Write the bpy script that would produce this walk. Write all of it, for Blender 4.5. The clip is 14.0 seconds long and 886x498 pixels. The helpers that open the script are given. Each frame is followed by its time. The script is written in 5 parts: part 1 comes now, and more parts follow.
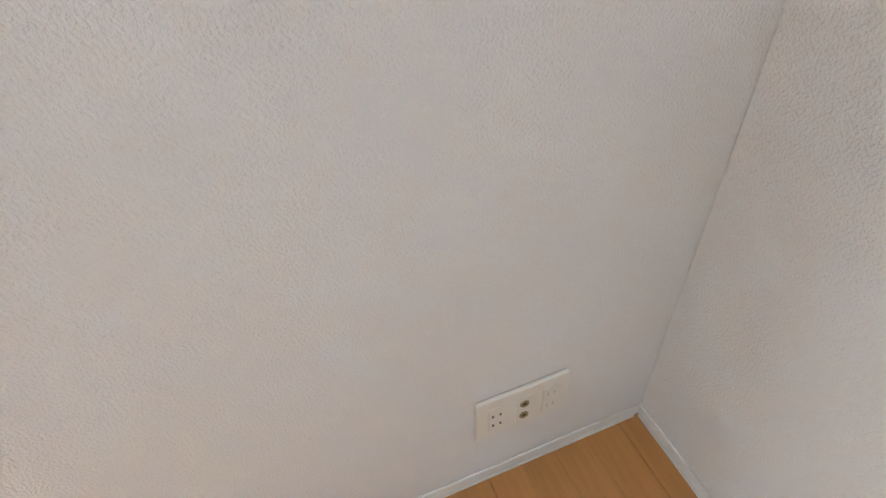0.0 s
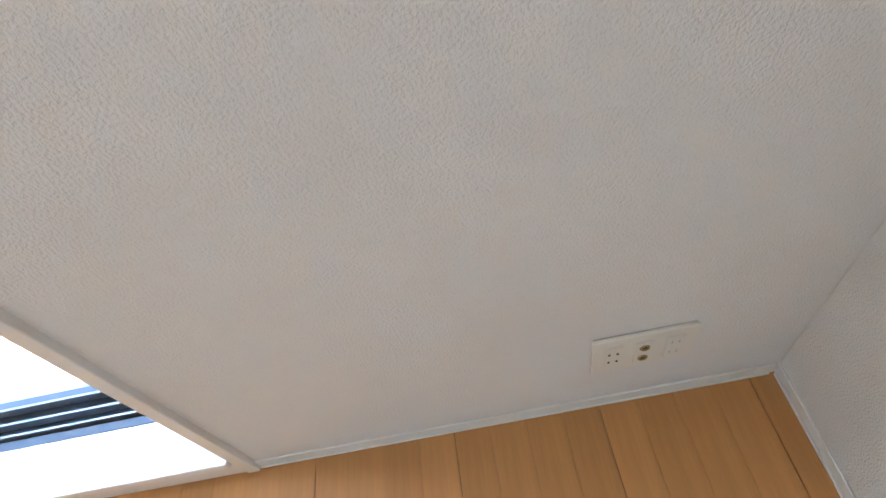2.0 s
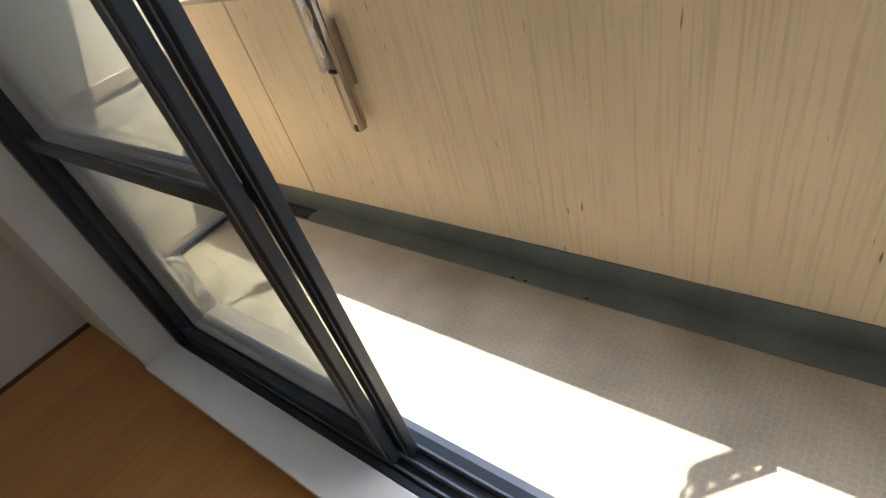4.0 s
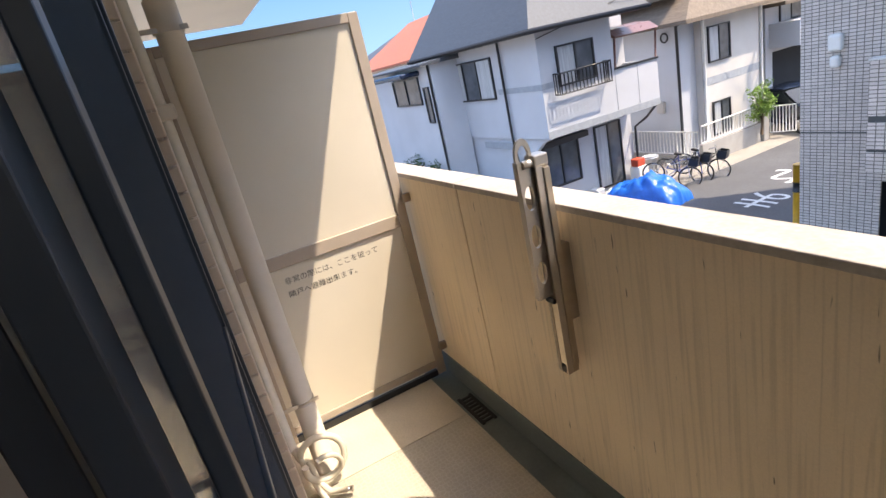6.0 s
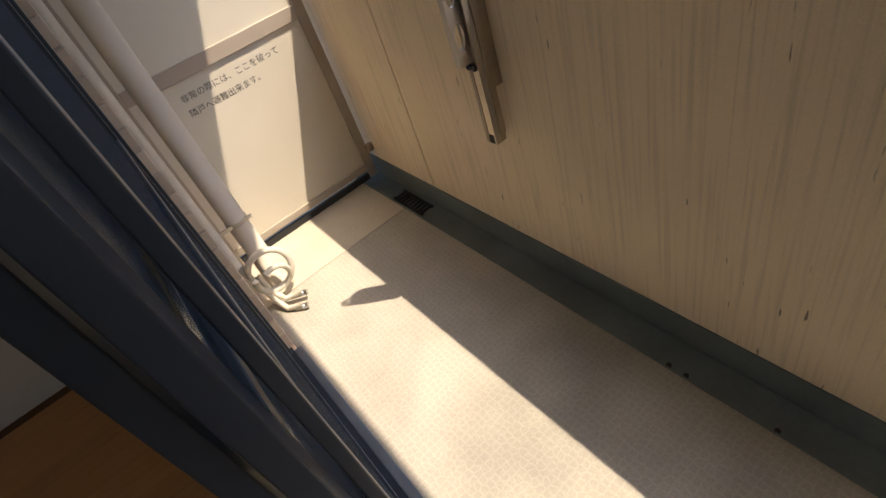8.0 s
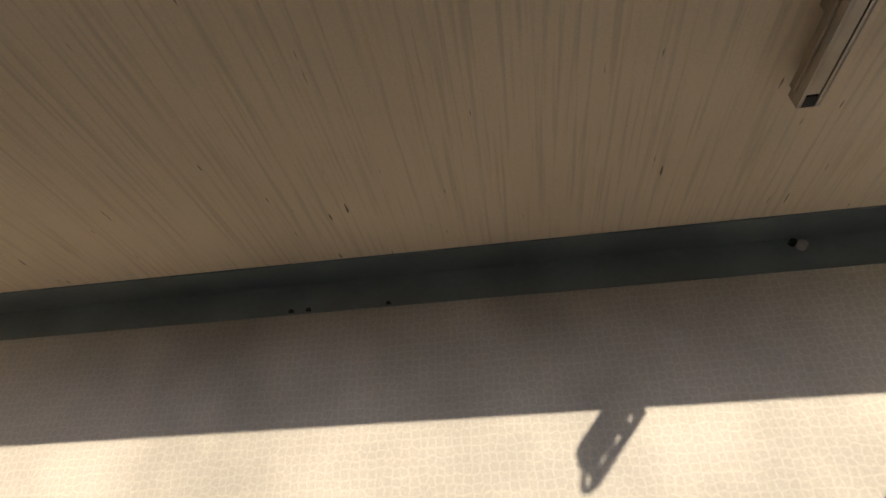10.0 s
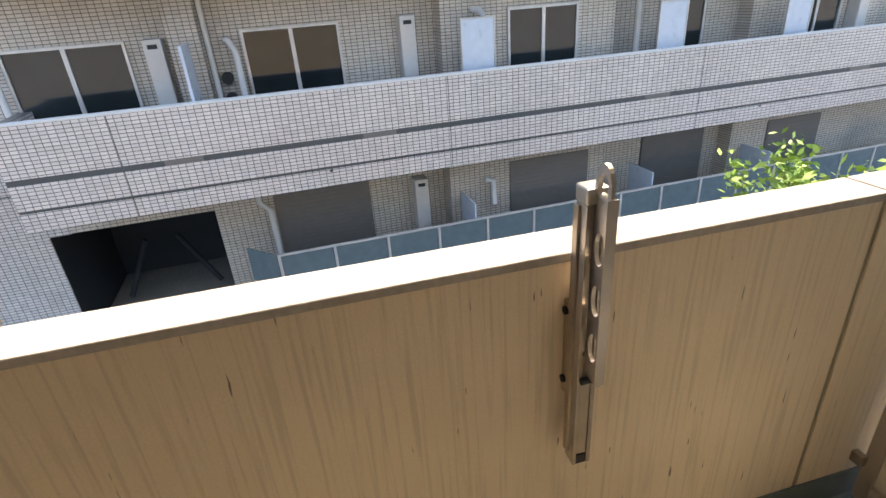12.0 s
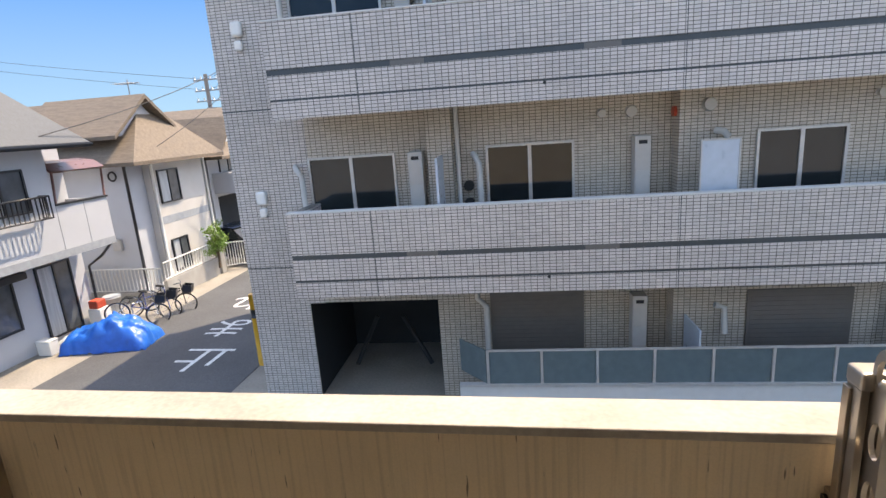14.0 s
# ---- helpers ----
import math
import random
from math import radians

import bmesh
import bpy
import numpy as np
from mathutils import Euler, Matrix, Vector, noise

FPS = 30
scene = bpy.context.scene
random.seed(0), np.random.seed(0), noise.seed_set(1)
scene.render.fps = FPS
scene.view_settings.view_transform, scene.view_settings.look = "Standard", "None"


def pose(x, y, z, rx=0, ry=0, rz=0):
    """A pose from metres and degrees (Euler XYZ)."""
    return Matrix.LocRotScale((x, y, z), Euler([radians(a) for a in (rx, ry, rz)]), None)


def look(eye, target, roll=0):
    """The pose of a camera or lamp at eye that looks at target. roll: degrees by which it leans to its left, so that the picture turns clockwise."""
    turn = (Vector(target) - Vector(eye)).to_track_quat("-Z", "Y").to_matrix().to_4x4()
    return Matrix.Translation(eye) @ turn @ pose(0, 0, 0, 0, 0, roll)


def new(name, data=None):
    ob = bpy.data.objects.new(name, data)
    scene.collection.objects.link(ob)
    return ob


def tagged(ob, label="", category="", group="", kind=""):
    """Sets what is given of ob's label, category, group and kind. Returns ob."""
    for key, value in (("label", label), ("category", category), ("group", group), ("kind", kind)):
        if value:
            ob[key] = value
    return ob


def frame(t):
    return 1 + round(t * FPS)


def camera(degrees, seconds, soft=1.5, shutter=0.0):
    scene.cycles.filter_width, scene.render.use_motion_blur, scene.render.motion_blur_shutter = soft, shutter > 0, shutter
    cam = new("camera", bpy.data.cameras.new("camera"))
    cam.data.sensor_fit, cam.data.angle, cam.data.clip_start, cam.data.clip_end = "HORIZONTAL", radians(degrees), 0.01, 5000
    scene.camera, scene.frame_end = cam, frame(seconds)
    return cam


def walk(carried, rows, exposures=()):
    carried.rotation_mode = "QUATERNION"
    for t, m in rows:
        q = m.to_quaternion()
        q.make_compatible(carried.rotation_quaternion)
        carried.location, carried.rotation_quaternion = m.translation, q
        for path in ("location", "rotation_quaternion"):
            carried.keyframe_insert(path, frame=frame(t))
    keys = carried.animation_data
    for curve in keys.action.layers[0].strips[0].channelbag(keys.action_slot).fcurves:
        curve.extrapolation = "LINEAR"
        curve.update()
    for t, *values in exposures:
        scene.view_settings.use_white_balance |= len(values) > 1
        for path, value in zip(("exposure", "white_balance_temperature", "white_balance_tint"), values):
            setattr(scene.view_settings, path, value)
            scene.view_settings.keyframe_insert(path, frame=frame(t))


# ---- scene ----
cam = camera(80.2, 14.0)
EXPOSURES = [(0.0, 5.85, 6200, 6), (1.6, 5.85, 6200, 6), (2.0, 5.7, 6100, 4), (2.3, 5.0, 5600, -2), (2.5, 4.6, 5400, -6), (3.0, 4.3, 5600, -6), (3.3, 4.1, 6500, 2),
             (3.7, 3.75, 7500, 6), (5.8, 2.45, 7800, 14), (7.2, 2.45, 8000, 15), (9.3, 1.75, 7000, 12), (10.0, 2.15, 7300, 12), (10.5, 2.95, 7900, 12),
             (11.0, 3.25, 8200, 12), (11.6, 3.0, 8800, 13), (12.5, 2.6, 9000, 13), (14.0, 2.25, 8500, 13)]
PATH = [
    (0, (0.533, -0.425, 1.057), (0.984, 0.97, -0.303), -5.0),
    (0.5, (0.553, -0.415, 1.031), (0.965, 0.89, -0.428), -4.9),
    (1, (0.552, -0.42, 1.074), (0.923, 0.834, -0.439), -4.9),
    (1.5, (0.551, -0.437, 1.071), (0.849, 0.84, -0.439), -6.2),
    (2, (0.560, -0.39, 1.095), (0.408, 0.845, -0.462), -17.5),
    (2.5, (0.362, -0.361, 1.125), (-0.086, 0.836, -0.412), -16.5),
    (3, (0.14, -0.308, 1.16), (-0.632, 0.842, -0.285), -18.5),
    (3.5, (-0.013, -0.246, 1.218), (-1.001, 0.846, -0.136), -19.2),
    (5.8, (-0.567, 0.235, 1.312), (-2.233, 1.086, 0.629), -13.0),
    (6, (-0.569, 0.256, 1.34), (-2.304, 1.009, 0.69), -13.1),
    (6.5, (-0.558, 0.252, 1.4), (-2.374, 0.822, 0.801), -12.6),
    (7, (-0.574, 0.261, 1.38), (-2.34, 0.794, 0.618), -15.2),
    (7.2, (-0.577, 0.25, 1.352), (-2.275, 0.793, 0.465), -16.5),
    (9.3, (-0.516, 0.225, 1.155), (-1.243, 1.159, -0.444), -22.4),
    (9.5, (-0.492, 0.214, 1.162), (-1.09, 1.233, -0.452), -20.6),
    (10, (-0.439, 0.273, 1.173), (-0.673, 1.401, -0.463), -15.3),
    (10.5, (-0.377, 0.262, 1.194), (-0.315, 1.522, -0.342), -10.6),
    (11, (-0.302, 0.311, 1.253), (-0.064, 1.741, -0.124), -7.4),
    (11.5, (-0.3, 0.298, 1.321), (0.064, 1.906, 0.189), -5.2),
    (12, (-0.308, 0.272, 1.397), (0.094, 2.022, 0.517), -4.3),
    (12.5, (-0.311, 0.265, 1.435), (0.094, 2.111, 0.782), -4.0),
    (13, (-0.318, 0.229, 1.46), (-0.041, 2.129, 0.902), -4.0),
    (13.5, (-0.37, 0.212, 1.485), (-0.391, 2.146, 0.977), -4.2),
    (14, (-0.39, 0.174, 1.516), (-0.721, 2.09, 1.048), -4.1),
]
walk(cam, [(t, look(eye, target, roll)) for t, eye, target, roll in PATH], EXPOSURES)

# ---- light ----
SUN = Vector((0.47, 0.53, 1.26)).normalized()
world = bpy.data.worlds.new("sky")
scene.world = world
world.use_nodes = True
wn = world.node_tree
sky = wn.nodes.new("ShaderNodeTexSky")
sky.sky_type, sky.sun_disc = "NISHITA", False
sky.sun_elevation = math.asin(SUN.z)
sky.sun_rotation = math.atan2(SUN.x, SUN.y)
sky.air_density, sky.dust_density, sky.ozone_density = 1.0, 1.0, 3.0
wn.nodes["Background"].inputs[1].default_value = 0.15
wn.links.new(sky.outputs[0], wn.nodes["Background"].inputs[0])
sun = new("sun", bpy.data.lights.new("sun", "SUN"))
sun.data.energy, sun.data.angle, sun.data.color = 1.5, radians(0.53), (1.0, 0.95, 0.87)
sun.matrix_world = look(SUN * 60, (0, 0, 0))

# daylight that enters through the upper part of the open half of the window
daylight = new("window_daylight", bpy.data.lights.new("window_daylight", "AREA"))
daylight.data.shape, daylight.data.size, daylight.data.size_y = "RECTANGLE", 0.78, 0.5
daylight.data.energy, daylight.data.color = 1.2, (0.93, 0.97, 1.0)
daylight.matrix_world = pose(-0.43, 0.09, 1.70, -90, 0, 0)

# ---- materials ----


def mat(name, color, rough=0.6, metal=0.0, var=0.12, scale=8.0, grain=0.0, gscale=120.0, bump=0.0, bscale=90.0,
        stretch=(1, 1, 1), spec=0.5, piece=0.0):
    """Base colour with broad patches, fine grain and relief, in object metres."""
    m = bpy.data.materials.new(name)
    m.use_nodes = True
    nt = m.node_tree
    b = nt.nodes["Principled BSDF"]
    b.inputs["Roughness"].default_value, b.inputs["Metallic"].default_value = rough, metal
    b.inputs["Specular IOR Level"].default_value = spec
    tc = nt.nodes.new("ShaderNodeTexCoord")
    mp = nt.nodes.new("ShaderNodeMapping")
    mp.inputs["Scale"].default_value = stretch
    nt.links.new(tc.outputs["Object"], mp.inputs[0])
    n1 = nt.nodes.new("ShaderNodeTexNoise")
    n1.inputs["Scale"].default_value, n1.inputs["Detail"].default_value = scale, 5
    nt.links.new(mp.outputs[0], n1.inputs["Vector"])
    n2 = nt.nodes.new("ShaderNodeTexNoise")
    n2.inputs["Scale"].default_value, n2.inputs["Detail"].default_value = gscale, 3
    nt.links.new(mp.outputs[0], n2.inputs["Vector"])
    r1 = nt.nodes.new("ShaderNodeMapRange")
    r1.inputs["From Min"].default_value, r1.inputs["From Max"].default_value = 0.3, 0.7
    r1.inputs["To Min"].default_value, r1.inputs["To Max"].default_value = 1 - var, 1 + var * 0.5
    nt.links.new(n1.outputs["Fac"], r1.inputs["Value"])
    r2 = nt.nodes.new("ShaderNodeMapRange")
    r2.inputs["From Min"].default_value, r2.inputs["From Max"].default_value = 0.3, 0.7
    r2.inputs["To Min"].default_value, r2.inputs["To Max"].default_value = 1 - grain, 1 + grain * 0.5
    nt.links.new(n2.outputs["Fac"], r2.inputs["Value"])
    mul = nt.nodes.new("ShaderNodeMath")
    mul.operation = "MULTIPLY"
    nt.links.new(r1.outputs[0], mul.inputs[0])
    nt.links.new(r2.outputs[0], mul.inputs[1])
    fac = mul.outputs[0]
    if piece:
        oi = nt.nodes.new("ShaderNodeObjectInfo")
        r3 = nt.nodes.new("ShaderNodeMapRange")
        r3.inputs["To Min"].default_value, r3.inputs["To Max"].default_value = 1 - piece, 1 + piece * 0.5
        nt.links.new(oi.outputs["Random"], r3.inputs["Value"])
        m3 = nt.nodes.new("ShaderNodeMath")
        m3.operation = "MULTIPLY"
        nt.links.new(fac, m3.inputs[0])
        nt.links.new(r3.outputs[0], m3.inputs[1])
        fac = m3.outputs[0]
    vm = nt.nodes.new("ShaderNodeVectorMath")
    vm.operation = "SCALE"
    vm.inputs[0].default_value = color
    nt.links.new(fac, vm.inputs["Scale"])
    nt.links.new(vm.outputs[0], b.inputs["Base Color"])
    rr = nt.nodes.new("ShaderNodeMapRange")
    rr.inputs["To Min"].default_value, rr.inputs["To Max"].default_value = max(0.02, rough - 0.08), min(1, rough + 0.08)
    nt.links.new(n1.outputs["Fac"], rr.inputs["Value"])
    nt.links.new(rr.outputs[0], b.inputs["Roughness"])
    if bump:
        n3 = nt.nodes.new("ShaderNodeTexNoise")
        n3.inputs["Scale"].default_value, n3.inputs["Detail"].default_value = bscale, 4
        nt.links.new(mp.outputs[0], n3.inputs["Vector"])
        bp = nt.nodes.new("ShaderNodeBump")
        bp.inputs["Strength"].default_value, bp.inputs["Distance"].default_value = bump, 0.004
        nt.links.new(n3.outputs["Fac"], bp.inputs["Height"])
        nt.links.new(bp.outputs[0], b.inputs["Normal"])
    return m


def tile_mat(name, color, joint, w, h, gap, rough=0.4, axis="xz", bump=0.6):
    """Small facade tiles: courses with their own shade, recessed joints."""
    m = mat(name, color, rough, var=0.1, scale=0.6)
    nt = m.node_tree
    b = nt.nodes["Principled BSDF"]
    tc = nt.nodes.new("ShaderNodeTexCoord")
    sp = nt.nodes.new("ShaderNodeSeparateXYZ")
    nt.links.new(tc.outputs["Object"], sp.inputs[0])
    cb = nt.nodes.new("ShaderNodeCombineXYZ")
    nt.links.new(sp.outputs["X" if axis == "xz" else "Y"], cb.inputs[0])
    nt.links.new(sp.outputs["Z"], cb.inputs[1])
    br = nt.nodes.new("ShaderNodeTexBrick")
    br.offset = 0.0
    br.inputs["Scale"].default_value = 1.0
    br.inputs["Brick Width"].default_value, br.inputs["Row Height"].default_value = w, h
    br.inputs["Mortar Size"].default_value, br.inputs["Mortar Smooth"].default_value = gap, 0.1
    br.inputs["Bias"].default_value = 0.0
    br.inputs["Color1"].default_value = (0.88, 0.88, 0.88, 1)
    br.inputs["Color2"].default_value = (1.06, 1.06, 1.06, 1)
    br.inputs["Mortar"].default_value = (*joint, 1)
    nt.links.new(cb.outputs[0], br.inputs["Vector"])
    old = b.inputs["Base Color"].links[0].from_socket
    mx = nt.nodes.new("ShaderNodeVectorMath")
    mx.operation = "MULTIPLY"
    nt.links.new(old, mx.inputs[0])
    nt.links.new(br.outputs["Color"], mx.inputs[1])
    nt.links.new(mx.outputs[0], b.inputs["Base Color"])
    bp = nt.nodes.new("ShaderNodeBump")
    bp.invert = True
    bp.inputs["Strength"].default_value, bp.inputs["Distance"].default_value = bump, 0.006
    nt.links.new(br.outputs["Fac"], bp.inputs["Height"])
    nt.links.new(bp.outputs[0], b.inputs["Normal"])
    return m


def glass_mat(name, tint=(0.9, 0.95, 0.95), rough=0.0):
    m = bpy.data.materials.new(name)
    m.use_nodes = True
    b = m.node_tree.nodes["Principled BSDF"]
    b.inputs["Base Color"].default_value = (*tint, 1)
    b.inputs["Roughness"].default_value = rough
    b.inputs["Transmission Weight"].default_value = 1.0
    b.inputs["IOR"].default_value = 1.45
    return m


def net_mat(name):
    """Grey balcony sheet with a raised pale net that fades out towards the partition."""
    m = mat(name, (0.43, 0.39, 0.32), 0.65, var=0.24, scale=3.0, grain=0.1, gscale=160, spec=0.4)
    nt = m.node_tree
    b = nt.nodes["Principled BSDF"]
    tc = nt.nodes.new("ShaderNodeTexCoord")
    vo = nt.nodes.new("ShaderNodeTexVoronoi")
    vo.feature = "DISTANCE_TO_EDGE"
    vo.inputs["Scale"].default_value, vo.inputs["Randomness"].default_value = 46.0, 0.5
    nt.links.new(tc.outputs["Object"], vo.inputs["Vector"])
    r = nt.nodes.new("ShaderNodeMapRange")
    r.inputs["From Min"].default_value, r.inputs["From Max"].default_value = 0.05, 0.16
    r.inputs["To Min"].default_value, r.inputs["To Max"].default_value = 1.08, 0.97
    nt.links.new(vo.outputs["Distance"], r.inputs["Value"])
    vm = nt.nodes.new("ShaderNodeVectorMath")
    vm.operation = "SCALE"
    nt.links.new(b.inputs["Base Color"].links[0].from_socket, vm.inputs[0])
    nt.links.new(r.outputs[0], vm.inputs["Scale"])
    nt.links.new(vm.outputs[0], b.inputs["Base Color"])
    bp = nt.nodes.new("ShaderNodeBump")
    bp.inputs["Strength"].default_value, bp.inputs["Distance"].default_value = 0.3, 0.002
    nt.links.new(r.outputs[0], bp.inputs["Height"])
    nt.links.new(bp.outputs[0], b.inputs["Normal"])
    return m


def streak_mat(name, color):
    """Cast wall with wandering vertical wood-grain grooves and a few dark pits in them."""
    m = mat(name, color, 0.7, var=0.1, scale=1.7, grain=0.05, gscale=200, spec=0.3)
    nt = m.node_tree
    b = nt.nodes["Principled BSDF"]
    tc = nt.nodes.new("ShaderNodeTexCoord")
    mp = nt.nodes.new("ShaderNodeMapping")
    mp.inputs["Scale"].default_value = (1, 1, 0.028)
    nt.links.new(tc.outputs["Object"], mp.inputs[0])
    n = nt.nodes.new("ShaderNodeTexNoise")
    n.inputs["Scale"].default_value, n.inputs["Detail"].default_value, n.inputs["Distortion"].default_value = 85.0, 3.0, 0.25
    nt.links.new(mp.outputs[0], n.inputs["Vector"])
    r = nt.nodes.new("ShaderNodeMapRange")
    r.inputs["From Min"].default_value, r.inputs["From Max"].default_value = 0.34, 0.50
    r.inputs["To Min"].default_value, r.inputs["To Max"].default_value = 0.86, 1.0
    nt.links.new(n.outputs["Fac"], r.inputs["Value"])
    mp2 = nt.nodes.new("ShaderNodeMapping")
    mp2.inputs["Scale"].default_value = (1, 1, 0.12)
    nt.links.new(tc.outputs["Object"], mp2.inputs[0])
    n2 = nt.nodes.new("ShaderNodeTexNoise")
    n2.inputs["Scale"].default_value, n2.inputs["Detail"].default_value = 75.0, 2.0
    nt.links.new(mp2.outputs[0], n2.inputs["Vector"])
    r2 = nt.nodes.new("ShaderNodeMapRange")
    r2.inputs["From Min"].default_value, r2.inputs["From Max"].default_value = 0.24, 0.28
    r2.inputs["To Min"].default_value, r2.inputs["To Max"].default_value = 0.3, 1.0
    nt.links.new(n2.outputs["Fac"], r2.inputs["Value"])
    mu = nt.nodes.new("ShaderNodeMath")
    mu.operation = "MULTIPLY"
    nt.links.new(r.outputs[0], mu.inputs[0])
    nt.links.new(r2.outputs[0], mu.inputs[1])
    vm = nt.nodes.new("ShaderNodeVectorMath")
    vm.operation = "SCALE"
    nt.links.new(b.inputs["Base Color"].links[0].from_socket, vm.inputs[0])
    nt.links.new(mu.outputs[0], vm.inputs["Scale"])
    nt.links.new(vm.outputs[0], b.inputs["Base Color"])
    bp = nt.nodes.new("ShaderNodeBump")
    bp.inputs["Strength"].default_value, bp.inputs["Distance"].default_value = 0.55, 0.003
    nt.links.new(r.outputs[0], bp.inputs["Height"])
    nt.links.new(bp.outputs[0], b.inputs["Normal"])
    return m


def paper_mat(name):
    """White embossed wallpaper."""
    m = mat(name, (0.76, 0.755, 0.745), 0.75, var=0.03, scale=2.0, spec=0.25)
    nt = m.node_tree
    b = nt.nodes["Principled BSDF"]
    tc = nt.nodes.new("ShaderNodeTexCoord")
    n = nt.nodes.new("ShaderNodeTexNoise")
    n.inputs["Scale"].default_value, n.inputs["Detail"].default_value = 260.0, 2.0
    nt.links.new(tc.outputs["Object"], n.inputs["Vector"])
    bp = nt.nodes.new("ShaderNodeBump")
    bp.inputs["Strength"].default_value, bp.inputs["Distance"].default_value = 0.7, 0.005
    nt.links.new(n.outputs["Fac"], bp.inputs["Height"])
    nt.links.new(bp.outputs[0], b.inputs["Normal"])
    return m


